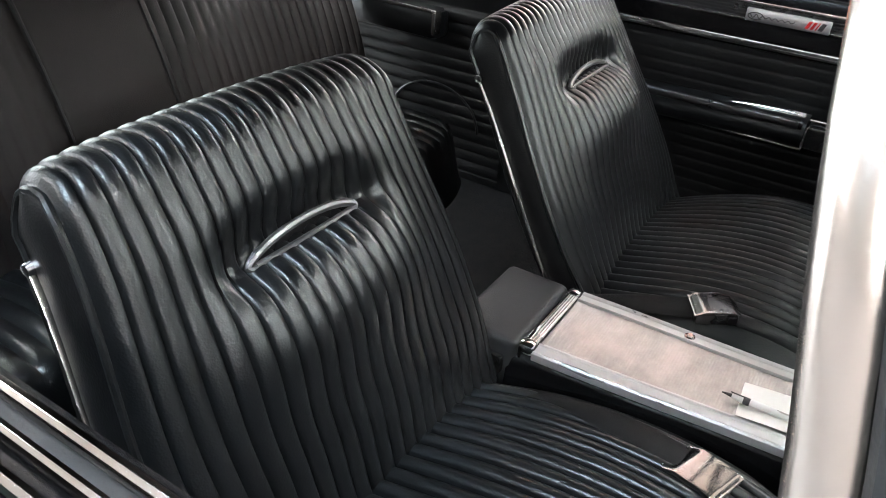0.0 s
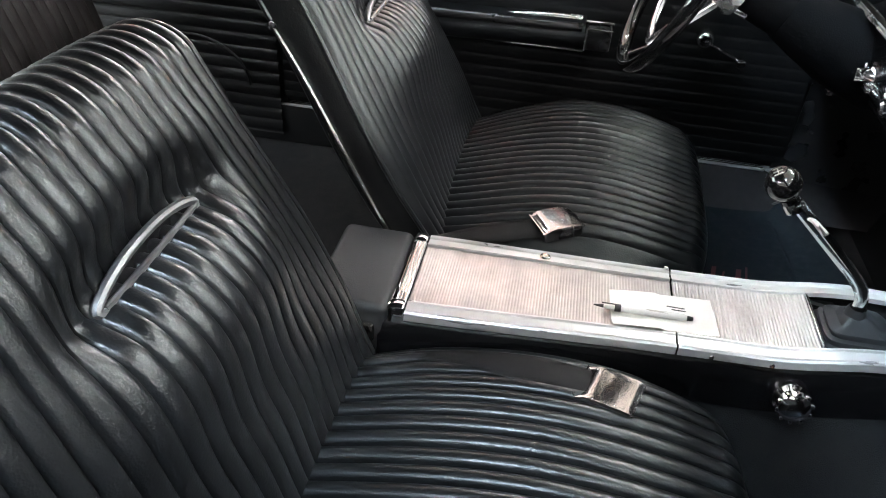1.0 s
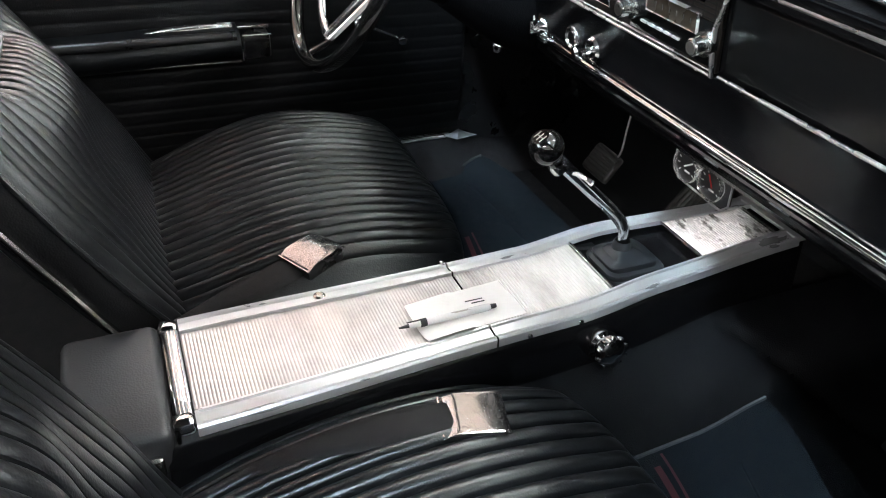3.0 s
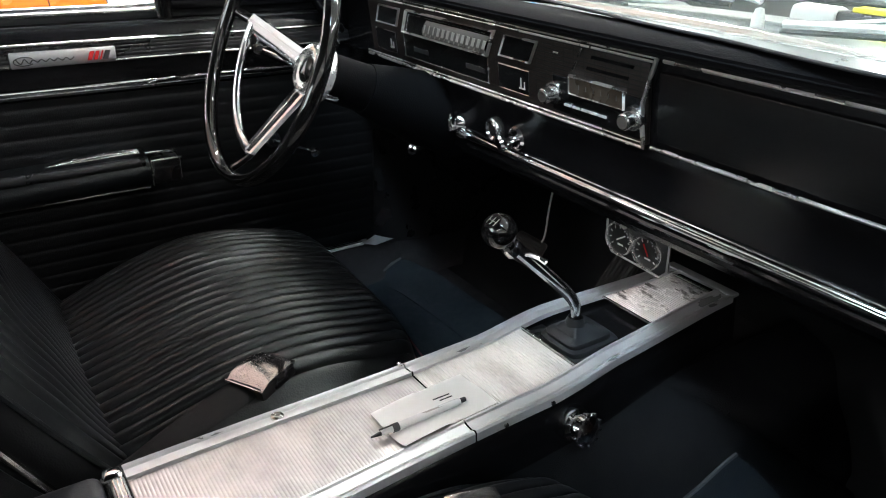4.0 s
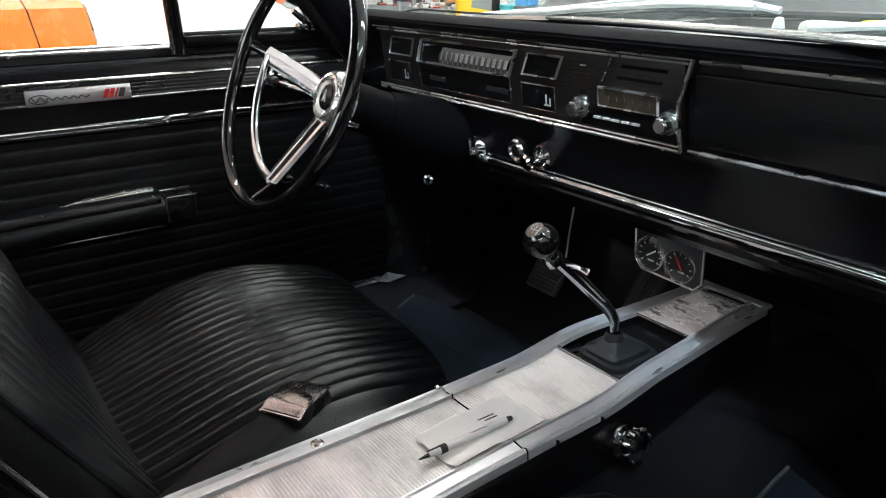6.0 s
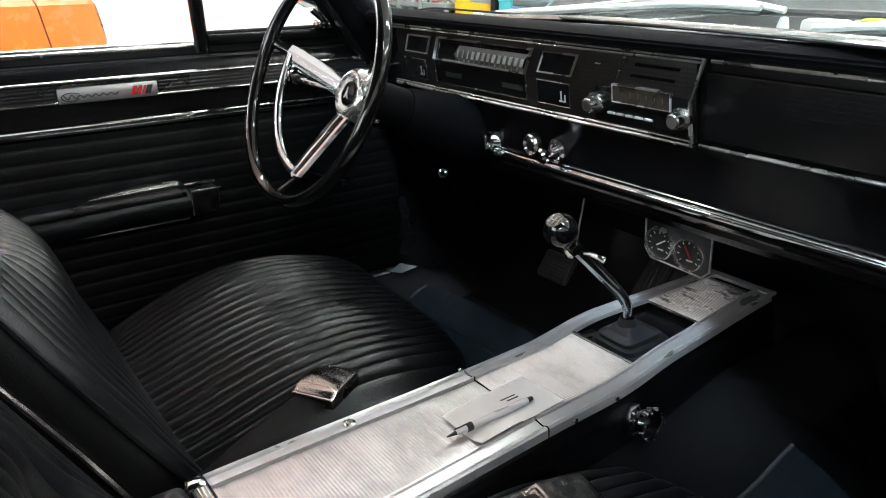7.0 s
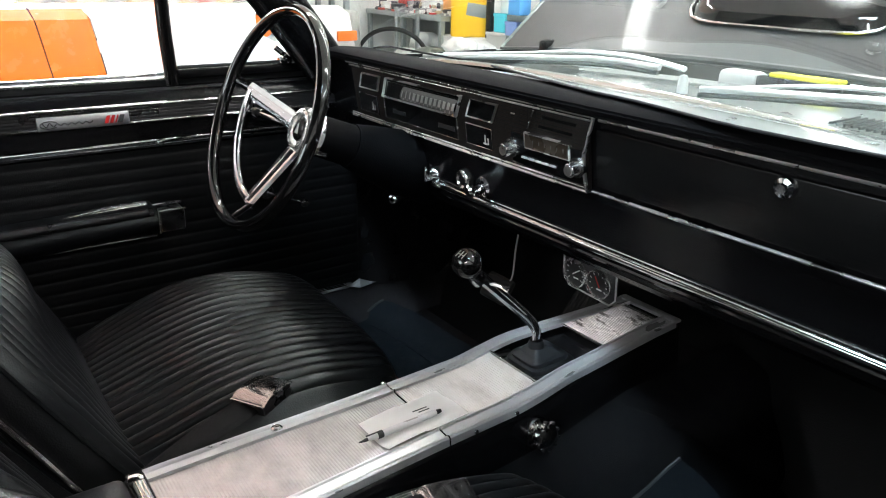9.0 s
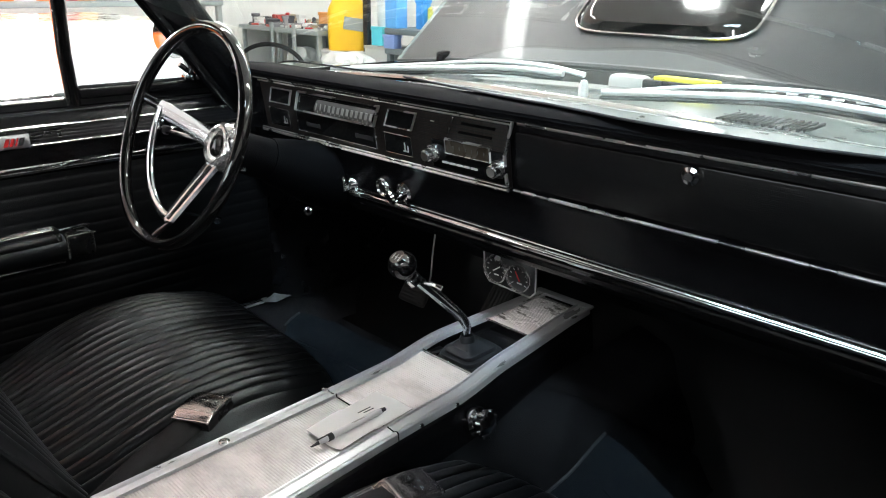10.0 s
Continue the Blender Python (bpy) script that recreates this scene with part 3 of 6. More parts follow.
for z, r in ((0.9625, 0.0035), (0.9285, 0.003)):
    part("band_edge", tube([(XP + 0.016, -0.45, z), (XP + 0.016, 0.75, z)], r, 8), CHROME_WORN, door, "thin bright band edge")
part("chrome_strip", box((XP + 0.014, 0.16, 0.881), (0.008, 1.22, 0.017), 0.004), CHROME, door, "broad bright moulding")
part("strip_joint", lathe([(0, 0.006), (0.006, 0.004), (0.008, 0)], pose(XP + 0.018, 0.315, 0.881, 0, 90, 0), 12), CHROME, door)
part("lower_moulding", box((XP + 0.004, 0.02, 0.493), (0.008, 0.86, 0.009), 0.003), WIPER_METAL, door)
badge = part("badge", box((XP + 0.019, 0.175, 0.940), (0.006, 0.168, 0.027), 0.0025), BADGE, door, "brushed metal emblem plate")
part("script_line", tube(bezier([(XP + 0.023, 0.10 + 0.09 * k / 14, 0.9385 + 0.004 * (-1) ** k * (1.0 if k < 4 else 0.55)) for k in range(15)], 4), 0.0009, 5), INK, badge, "dark handwritten-style scroll")
part("script_loop", tube([(XP + 0.023, 0.112 + 0.016 * math.cos(q), 0.9385 + 0.007 * math.sin(q)) for q in (0.6 + 5.0 * k / 16 for k in range(17))], 0.0009, 5), INK, badge)
for y, w, mm in ((0.217, 0.007, RED), (0.2265, 0.006, RED), (0.2345, 0.0025, RED), (0.243, 0.009, INK)):
    part("emblem_bar", extrude([(0, y - w / 2 - 0.003, 0.9325), (0, y + w / 2 - 0.003, 0.9325), (0, y + w / 2 + 0.003, 0.9475), (0, y - w / 2 + 0.003, 0.9475)], (XP + 0.0215, 0, 0), (XP + 0.0235, 0, 0)), mm, badge)
arm = part("armrest", sheet(lambda u, v: Vector((XP + 0.005 + 0.072 * max(0, math.sin(math.pi * v)) ** 0.45, -0.14 + 0.417 * u, 0.690 + 0.064 * (0.5 - 0.5 * math.cos(math.pi * v)) - 0.004 * math.cos(math.pi * u))), 20, 14), VINYL, door, "padded black armrest")
# Lighter glossy bead added to carry the highlight along the pad's edge.
part("pad_highlight_bead", tube([(XP + 0.064, -0.13, 0.746), (XP + 0.066, 0.1, 0.748), (XP + 0.064, 0.270, 0.748)], 0.010, 10), PLASTIC, arm, "added bead carrying the highlight on the pad's edge")
part("end_cap", box((XP + 0.034, 0.308, 0.725), (0.070, 0.054, 0.048), 0.006), PLASTIC, arm, "grained end cap with bright edges")
part("end_cap_trim", tube([(XP + 0.070, 0.281, 0.7495), (XP + 0.070, 0.336, 0.7495)], 0.0022, 6), CHROME_WORN, arm)
part("end_cap_rib", tube([(XP + 0.0705, 0.2805, 0.702), (XP + 0.0705, 0.2805, 0.749)], 0.0022, 6), HUB_METAL, arm)
part("lower_trim", box((XP + 0.034, 0.07, 0.6885), (0.014, 0.42, 0.005), 0.002), CHROME_WORN, arm)
handle = part("door_pull", tube([(XP + 0.034, 0.095, 0.752), (XP + 0.032, 0.13, 0.755), (XP + 0.030, 0.17, 0.7575), (XP + 0.029, 0.22, 0.759), (XP + 0.029, 0.268, 0.758)], [0.0015, 0.004, 0.0075, 0.008, 0.008], 10, flat=0.55, up=(0.5, 0, 1)), HUB_METAL, door, "bright recessed door handle")
part("pull_end", box((XP + 0.030, 0.308, 0.754), (0.014, 0.062, 0.008), 0.003), CHROME, handle)
crank = part("window_crank", lathe([(0, 0.03), (0.010, 0.03), (0.014, 0.026), (0.017, 0.018), (0.018, 0.006), (0.021, 0)], pose(XP + 0.012, 0.530, 0.949, 0, 90, 0), 20), CHROME, door, "chrome vent window winder")
part("crank_arm", tube([(XP + 0.038, 0.530, 0.949), (XP + 0.042, 0.575, 0.922), (XP + 0.042, 0.618, 0.898)], [0.006, 0.005, 0.005], 8, flat=0.6), CHROME_WORN, crank)
part("crank_knob", lathe([(0, 0.026), (0.008, 0.024), (0.010, 0.013), (0.006, 0)], pose(XP + 0.04, 0.618, 0.898, 0, 90, 0), 14), PLASTIC, crank)
winder = part("window_crank", lathe([(0, 0.026), (0.012, 0.026), (0.017, 0.022), (0.020, 0.012), (0.022, 0)], pose(XP + 0.008, 0.536, 0.741, 0, 90, 0), 20), CHROME, door, "chrome window winder")
part("crank_arm", tube([(XP + 0.03, 0.536, 0.741), (XP + 0.036, 0.575, 0.726), (XP + 0.036, 0.617, 0.708)], [0.008, 0.006, 0.005], 8, flat=0.6), CHROME, winder)
part("crank_knob", lathe([(0, 0.028), (0.010, 0.026), (0.012, 0.014), (0.008, 0)], pose(XP + 0.03, 0.617, 0.708, 0, 90, 0), 14), CHROME, winder)
vw = part("vent_frame", tube([(XP - 0.012, 0.362, 0.995), (XP + 0.005, 0.353, 1.10), (XP + 0.07, 0.335, 1.25), (XP + 0.15, 0.315, 1.38)], 0.0155, 10, flat=0.8), GLOSS_BLACK, door, "dark vent window division bar")
part("vent_bar_trim", tube([(XP - 0.002, 0.348, 0.995), (XP + 0.015, 0.338, 1.10), (XP + 0.08, 0.32, 1.25), (XP + 0.16, 0.30, 1.38)], 0.004, 6), CHROME_WORN, vw)
part("vent_sill", box((XP - 0.012, 0.55, 1.016), (0.03, 0.36, 0.022), 0.006), PAINT_IN, door)
part("vent_sill_trim", tube([(XP + 0.004, 0.37, 1.03), (XP + 0.004, 0.64, 1.03)], 0.004, 6), RUBBER, door)
lever = part("vent_latch", tube(bezier([(XP + 0.0, 0.60, 1.035), (XP + 0.025, 0.605, 1.04), (XP + 0.03, 0.575, 1.065)], 5), 0.006, 8), CHROME, door, "chrome vent window latch")
part("latch_foot", box((XP + 0.006, 0.607, 1.034), (0.02, 0.03, 0.018), 0.005), CHROME, lever)
pane = part("vent_pane", sheet(lambda u, v: Vector((XP - 0.005 + 0.15 * v, 0.37 + (0.40 - 0.37 * v) * u - 0.04 * v, 1.03 + 0.33 * v)), 4, 4), GLASS, door, "clear vent glass")
pane.visible_shadow = False
mirror = thing("door_mirror", "round chrome door mirror outside the vent window", "mirror")
part("head", lathe([(0, 0.035), (0.04, 0.03), (0.052, 0.008), (0.052, 0.0), (0, 0)], pose(-0.93, 0.66, 1.11, 90, 0, 10), 28), CHROME, mirror, "chrome mirror shell")
part("glass", lathe([(0, 0.001), (0.049, 0.001), (0.049, -0.001), (0, -0.001)], pose(-0.93, 0.655, 1.11, 90, 0, 10), 28), CHROME, mirror)
part("stem", tube([(-0.93, 0.68, 1.08), (-0.92, 0.69, 1.02), (-0.9, 0.69, 0.99)], 0.01, 8), CHROME, mirror)

pdoor = thing("door_2", "passenger's door with bright belt mouldings and open window", "car door", kind="structure")
part("outer_skin", sheet(lambda u, v: Vector((0.86 + 0.1 * math.sin(math.pi * min(1, 0.25 + 0.75 * v)), -0.45 + 1.24 * u, 1.0 - 0.65 * v)), 6, 12), BODY, pdoor)
part("panel_board", box((0.80, 0.17, 0.71), (0.05, 1.24, 0.52), 0.004), VINYL_DULL, pdoor)
part("pleated_panel", sheet(lambda u, v: Vector((0.771 - 0.007 * rib(0.868 - 0.40 * v - 0.001, 0.0267), -0.44 + 1.22 * u, 0.868 - 0.40 * v)), 4, 150), VINYL, pdoor, "horizontally pleated black vinyl")
part("upper_panel", extrude([(0.84, 0, 0.86), (0.775, 0, 0.86), (0.769, 0, 0.93), (0.780, 0, 0.982), (0.792, 0, 0.989), (0.84, 0, 0.989)], (0, -0.45, 0), (0, 0.79, 0)), PAINT_IN, pdoor)
for x, w in ((0.7965, 0.0095), (0.8155, 0.008), (0.8345, 0.0095)):
    part("belt_moulding", box((x, 0.0, 0.996), (w, 0.84, 0.012), 0.004), VENT_TRIM, pdoor, "bright belt moulding")
part("window_slot", box((0.806, 0.0, 0.988), (0.011, 0.84, 0.008)), RUBBER, pdoor)
BAR = bezier([(0.842, 0.440, 0.99), (0.846, 0.412, 1.12), (0.838, 0.396, 1.215), (0.806, 0.380, 1.284), (0.70, 0.362, 1.39)], 6)
vb = part("vent_frame", tube([p + Vector((0, 0.006, 0)) for p in BAR], 0.0068, 12, flat=0.7, up=(1, 0, 0.4)), VENT_TRIM, pdoor, "bright vent window division bar")
part("glass_run", tube([p + Vector((0.004, 0.0155, 0)) for p in BAR], 0.0045, 8), RUBBER, vb)
part("vent_frame_front", tube([p + Vector((0.001, 0.0255, 0)) for p in BAR], 0.0075, 12, flat=0.6, up=(1, 0, 0.4)), VENT_TRIM, vb, "bright vent window frame")
part("frame_seal", tube([p + Vector((0.004, 0.036, 0)) for p in BAR], 0.0045, 8), RUBBER, vb)
for s in (-1, 1):
    part("door_jamb", box((s * 0.815, -0.45, 0.68), (0.085, 0.03, 0.60), 0.004), VINYL_DULL, shell, "black door jamb")
for s in (-1, 1):
    quarter = link("quarter_panel", sheet(lambda u, v: Vector((s * (0.765 - 0.007 * rib(0.45 + 0.52 * v, 0.0267) * (1 - ease(0.72, 0.74, v))), -1.2 + 0.75 * u, 0.36 + 0.62 * v)), 4, 200), VINYL_DULL, label="pleated black rear side panel", kind="structure", category="side panel")
    outer = part("quarter_skin", sheet(lambda u, v: Vector((s * (0.8 + 0.16 * v), -2.2 + 1.75 * u, 1.0 - 0.05 * v)), 4, 4), BODY, quarter)
    part("quarter_ledge", tube([(s * 0.78, -1.2, 0.99), (s * 0.78, -0.46, 0.99)], 0.008, 8), CHROME_WORN, quarter)
    ra = part("rear_armrest", box((s * 0.73, -0.81, 0.775), (0.07, 0.34, 0.075), 0.018), VINYL, quarter, "black rear armrest")
    part("ashtray", box((s * 0.71, -0.79, 0.815), (0.045, 0.30, 0.01), 0.004), CHROME, ra, "bright ashtray lid")
    part("ashtray_edge", box((s * 0.70, -0.645, 0.785), (0.03, 0.012, 0.06), 0.003), CHROME_WORN, ra)
    part("arm_welt", tube([(s * 0.752, -0.67 + 0.145 * math.cos(q), 0.49 + 0.115 * math.sin(q)) for q in (math.pi * k / 18 for k in range(19))], 0.0035, 6), VINYL, quarter, "arched welt on the side panel")
    part("side_moulding", tube([(s * 0.757, -1.2, 0.89), (s * 0.757, -0.46, 0.89)], 0.004, 6), CHROME_WORN, quarter)


# ---- front seats ----
SEAT_H, SEAT_T, HALF = 0.515, 0.092, 0.274
UP, FWD, BASE = Vector(), Vector(), Vector()
PLEATS = 22


def recline(degrees, y):
    """Sets the lean of the next backrest and how far forward its foot stands."""
    a = radians(degrees)
    UP[:], FWD[:], BASE[:] = (0, -math.sin(a), math.cos(a)), (0, math.cos(a), math.sin(a)), (0, y, 0.545)


def back_profile(v):
    """Height along the backrest and depth for v from 0 (front foot) over the top to 1 (rear foot)."""
    r = SEAT_T / 2
    front, over = SEAT_H - r, math.pi * r
    d = v * (2 * front + over)
    if d < front:
        return d, 0.0
    if d < front + over:
        q = (d - front) / r
        return front + r * math.sin(q), -r + r * math.cos(q)
    return 2 * front + over - d, -SEAT_T


def half_width(h):
    return HALF - 0.034 * ease(0.18, 0.475, h) - 0.006 * ease(0.475, 0.508, h) - 0.012 * (1 - ease(0.0, 0.12, h))


def back_point(u, v, lift=0.0):
    h, n = back_profile(v)
    w = half_width(h)
    x = (2 * u - 1) * w
    e = abs(2 * u - 1)
    on_front = 1 - ease(-0.06, -0.11, n) if n > -0.06 else 0.0
    crown = (0.022 - 0.012 * ease(0.395, 0.475, h)) * (1 - e ** 2.4) * ease(0.0, 0.15, h)
    ribs = 0.172 / PLEATS * rib(u, 1 / PLEATS) * (1 - ease(0.965, 1.0, e)) + lift
    roll = -0.009 * ease(0.88, 1.0, e) ** 2
    # the dimple round the handle, with gathered pleats below it
    g = math.exp(-((x / 0.115) ** 4) - ((h - 0.371) / (0.036 if h > 0.356 else 0.028)) ** 2)
    g2 = math.exp(-((x / 0.155) ** 4) - ((h - 0.268) / 0.072) ** 2)
    g3 = math.exp(-(((abs(x) - 0.105) / 0.03) ** 2) - ((h - 0.353) / 0.022) ** 2)
    dent = (-0.034 * g + 0.025 * g2 - 0.012 * g3) * on_front
    out = crown + ribs + roll + dent
    if n < -0.001 and n > -SEAT_T + 0.001:
        r = SEAT_T / 2
        q = Vector((h - (SEAT_H - r), n + r)).normalized()
        return BASE + Vector((x, 0, 0)) + UP * (h + q.x * out) + FWD * (n + q.y * out)
    return BASE + Vector((x, 0, 0)) + UP * h + FWD * (n + (out if n > -0.01 else -0.3 * out))


def bucket_seat(side):
    """side: -1 where the outer flank faces the driver's door, 1 for the other seat."""
    seat = thing("bucket_seat", "black pleated vinyl bucket seat with chrome side trim", "car seat", "front bucket seats")
    back = part("backrest", sheet(back_point, PLEATS * 10, 130), VINYL, seat, "vertically pleated black backrest")
    n = 60
    for s, u in ((-1, 0.0), (1, 1.0)):
        line = [back_point(u, k / n) for k in range(n + 1)]
        part("piping", tube([p + Vector((s * 0.001, 0, 0)) for p in line], 0.0042, 7), VINYL, back, "rolled vinyl seam")
        bm = bmesh.new()
        half = n // 2
        rows = []
        for k in range(half + 1):
            a, b = line[k], line[n - k]
            rows.append([bm.verts.new(a.lerp(b, q / 8) + Vector((s * 0.006 * math.sin(math.pi * q / 8), 0, 0))) for q in range(9)])
        for a, b in zip(rows, rows[1:]):
            for q in range(8):
                bm.faces.new((a[q], a[q + 1], b[q + 1], b[q]))
        part("side_panel", bm, VINYL_DULL, seat, "smooth black side panel")
        trim = []
        for k in range(17):
            h = 0.005 + 0.43 * k / 16
            trim.append(BASE + Vector((s * (half_width(h) + 0.005), 0, 0)) + UP * h + FWD * (-SEAT_T + 0.004 + 0.012 * math.sin(math.pi * k / 16)))
        part("side_trim", tube(trim, [0.0035] + [0.0058] * 15 + [0.004], 8, flat=0.8, up=(0, 1, 0)), CHROME_WORN, seat, "slim chrome side moulding")
        part("trim_end", lathe([(0, 0.006), (0.007, 0.004), (0.008, -0.004), (0, -0.006)], Matrix.Translation(trim[-1]) @ pose(0, 0, 0, 0, 90, 0), 12), CHROME, seat)
    # pull handle
    c = BASE + UP * 0.355 + FWD * 0.001
    ring = []
    for k in range(40):
        q = 2 * math.pi * k / 40
        x, h = 0.088 * math.cos(q), 0.0185 * math.sin(q) * (1 - 0.35 * abs(math.cos(q)) ** 3)
        ring.append(c + Vector((x, 0, 0)) + UP * h + FWD * (0.010 - 0.004 * (x / 0.088) ** 2))
    hd = part("handle", tube(ring, 0.0050, 8, True), HANDLE, seat, "slim oval bright pull handle")
    part("handle_bar", tube([c + Vector((x, 0, 0)) + FWD * (0.011 - 0.003 * (x / 0.08) ** 2) - UP * 0.002 for x in (-0.08, -0.04, 0, 0.04, 0.08)], 0.0035, 8), HANDLE, hd)
    # Flat near-black disc paints the shade in the gap behind the handle.
    part("handle_shade_disc", lathe([(0, 0), (1, 0)], Matrix.Translation(c + FWD * 0.002) @ Matrix((Vector((1, 0, 0)), UP, FWD)).transposed().to_4x4() @ Matrix.Diagonal((0.084, 0.015, 1, 1)), 28), DASHPAD, hd, "flat dark disc for the shade behind the handle")

    drop = 0.032 if side < 0 else 0.014

    def cushion(u, v):
        x = (2 * u - 1)
        e = abs(x)
        # along: from the rear over the top and down the front
        if v < 0.72:
            q = v / 0.72
            y, z = 0.0 + 0.485 * q, 0.556 + 0.052 * math.sin(math.pi * min(1, 0.05 + 0.82 * q))
        else:
            q = (v - 0.72) / 0.28
            a = min(1, q / 0.55) * math.pi / 2
            y, z = 0.485 + 0.045 * math.sin(a), 0.556 + 0.052 * math.sin(math.pi * 0.87) - 0.045 * (1 - math.cos(a)) - 0.13 * max(0, (q - 0.55) / 0.45)
            y -= 0.02 * max(0, (q - 0.55) / 0.45)
        y -= 0.035 * e ** 4 * ease(0.55, 0.8, v)
        w = 0.283 - 0.02 * ease(0.6, 0.95, v) - 0.012 * (1 - ease(0, 0.2, v))
        px = x * w
        fade = (1 - (ease(0.90, 0.98, e) if x * side > 0 else ease(0.80, 0.94, e))) * (1 - ease(0.68, 0.84, v))
        z -= drop * (1 - ease(0.0, 0.55, v))
        z += 0.034 * (1 - e ** 2.2) - 0.012 - 0.035 * ease(0.7, 1.0, e) ** 2 + 0.021 * ease(-0.1, 0.7, x * side) * ease(0.0, 0.45, v) + 0.36 / PLEATS * (rib(u, 1 / PLEATS) - 0.7) * fade
        return Vector((px, y, z))

    cu = part("cushion", sheet(cushion, PLEATS * 10, 80), VINYL, seat, "pleated black seat cushion")
    for s, u in ((-1, 0.0), (1, 1.0)):
        line = [cushion(u, k / 40) for k in range(41)]
        part("cushion_piping", tube(line, 0.004, 7), VINYL, cu)
        bm = bmesh.new()
        rows = [[bm.verts.new(p + (Vector((s * 0.010 * math.sin(math.pi * q / 6), 0, 0)) if q < 6 else Vector((0, 0, 0))) + Vector((0, 0, -(p.z - 0.42) * q / 6))) for q in range(7)] for p in line]
        for a, b in zip(rows, rows[1:]):
            for q in range(6):
                bm.faces.new((a[q], a[q + 1], b[q + 1], b[q]))
        part("cushion_side", bm, VINYL_DULL, cu, "smooth black cushion side")
    part("seat_base", box((0, 0.24, 0.40), (0.48, 0.44, 0.05), 0.01), PLASTIC, seat)
    for sx in (-0.2, 0.2):
        part("seat_runner", box((sx, 0.26, 0.354), (0.03, 0.5, 0.05), 0.004), STEEL, seat, "steel seat runner")
    part("hinge_cover", box((-0.287, -0.01, 0.545), (0.014, 0.075, 0.035), 0.006), CHROME_WORN, seat, "bright hinge bracket")
    part("hinge_cover", box((0.287, -0.01, 0.545), (0.014, 0.075, 0.035), 0.006), CHROME_WORN, seat, "bright hinge bracket")
    return seat


recline(30, 0.064)
PLEATS, SEAT_T = 26, 0.070
driver_seat = bucket_seat(-1)
driver_seat.location = (-0.385, 0.012, 0)
recline(25, 0.035)
PLEATS, SEAT_T = 22, 0.092
passenger_seat = bucket_seat(1)
passenger_seat.location = (0.404, 0, 0)

# ---- rear bench ----
rear = thing("rear_seat", "black vinyl rear bench with pleated and plain panels", "car seat", at=(0, 0, 0))


def rear_back(u, v):
    x = -0.68 + 1.36 * u
    z = 0.46 + 0.52 * v
    y = -0.83 - 0.17 * v + 0.03 * math.sin(math.pi * v)
    plain = ease(-0.045, -0.035, x) * (1 - ease(0.205, 0.215, x))
    y += 0.007 * rib(x, 0.03) * (1 - plain) + 0.016 * plain
    return Vector((x, y, z))


part("backrest", sheet(rear_back, 320, 14), REAR_VINYL, rear, "pleated rear backrest with plain panel")
for x in (-0.04, 0.21):
    part("panel_seam", tube([(x, -0.815 - 0.17 * k / 10 + 0.03 * math.sin(math.pi * k / 10), 0.46 + 0.52 * k / 10) for k in range(11)], 0.004, 6), VINYL_DULL, rear)


def rear_cushion(u, v):
    x = -0.68 + 1.36 * u
    a = ease(0.7, 1.0, v)
    e = abs(2 * u - 1)
    y = -0.86 + 0.40 * v - 0.06 * e ** 6
    z = 0.50 + 0.035 * math.sin(math.pi * 0.8 * v) - 0.15 * ease(0.82, 1.0, v) ** 2
    return Vector((x, y, z + 0.010 * rib(x, 0.038) * (1 - a)))


part("cushion", sheet(rear_cushion, 360, 30), VINYL, rear, "pleated rear seat cushion")
part("top_roll", tube([(-0.68, -1.005, 0.975), (0.68, -1.005, 0.975)], 0.022, 12), REAR_VINYL, rear)


# ---- centre console ----
def deck(y):
    """Height of the console's top along the car."""
    return 0.578 + 0.034 * y + 0.015 * ease(0.57, 0.72, y)


def wide(y):
    return 0.099 - 0.011 * ease(0.05, 0.5, y) - 0.023 * ease(0.62, 1.02, y)


CX = 0.004
con = thing("console", "black centre console with metal rails and ribbed plates", "console")


def body(u, v):
    y = 0.03 + 0.97 * v
    w = wide(y)
    z = deck(y) - 0.012
    pts = [(-w - 0.035, 0.34), (-w - 0.016, z - 0.1), (-w - 0.004, z - 0.01), (-w + 0.006, z), (w - 0.006, z), (w + 0.004, z - 0.01), (w + 0.016, z - 0.1), (w + 0.035, 0.34)]
    q = u * (len(pts) - 1)
    i = min(int(q), len(pts) - 2)
    a, b = pts[i], pts[i + 1]
    t = q - i
    return Vector((CX + a[0] + (b[0] - a[0]) * t, y, a[1] + (b[1] - a[1]) * t))


part("body", sheet(body, 21, 40), PAINT_IN, con, "glossy black console body")
part("nose", extrude([(CX - wide(1) - 0.035, 1.0, 0.34), (CX - wide(1), 1.0, deck(1) - 0.012), (CX + wide(1), 1.0, deck(1) - 0.012), (CX + wide(1) + 0.035, 1.0, 0.34)], (0, 0, 0), (0, 0.004, 0)), PAINT_IN, con)


def rail(s, y0, y1, n=40):
    """Dished side rail: a raised outer lip, a sloping face and an inner lip."""
    sec = [(0.004, -0.012), (0.003, 0.0), (0.000, 0.0025), (-0.004, 0.0015), (-0.007, -0.001), (-0.021, 0.0005), (-0.023, 0.003), (-0.026, 0.003), (-0.0275, -0.004)]

    def fn(u, v):
        y = y0 + (y1 - y0) * v
        q = u * (len(sec) - 1)
        i = min(int(q), len(sec) - 2)
        t = q - i
        a, b = sec[i], sec[i + 1]
        return Vector((CX + s * (wide(y) + a[0] + (b[0] - a[0]) * t), y, deck(y) + a[1] + (b[1] - a[1]) * t))
    return sheet(fn, 16, n)


for s in (-1, 1):
    part("lid_rail", rail(s, 0.068, 0.452), RAIL, con, "dished bright side rail")
    part("front_rail", rail(s, 0.4545, 0.99), RAIL, con, "dished bright side rail")
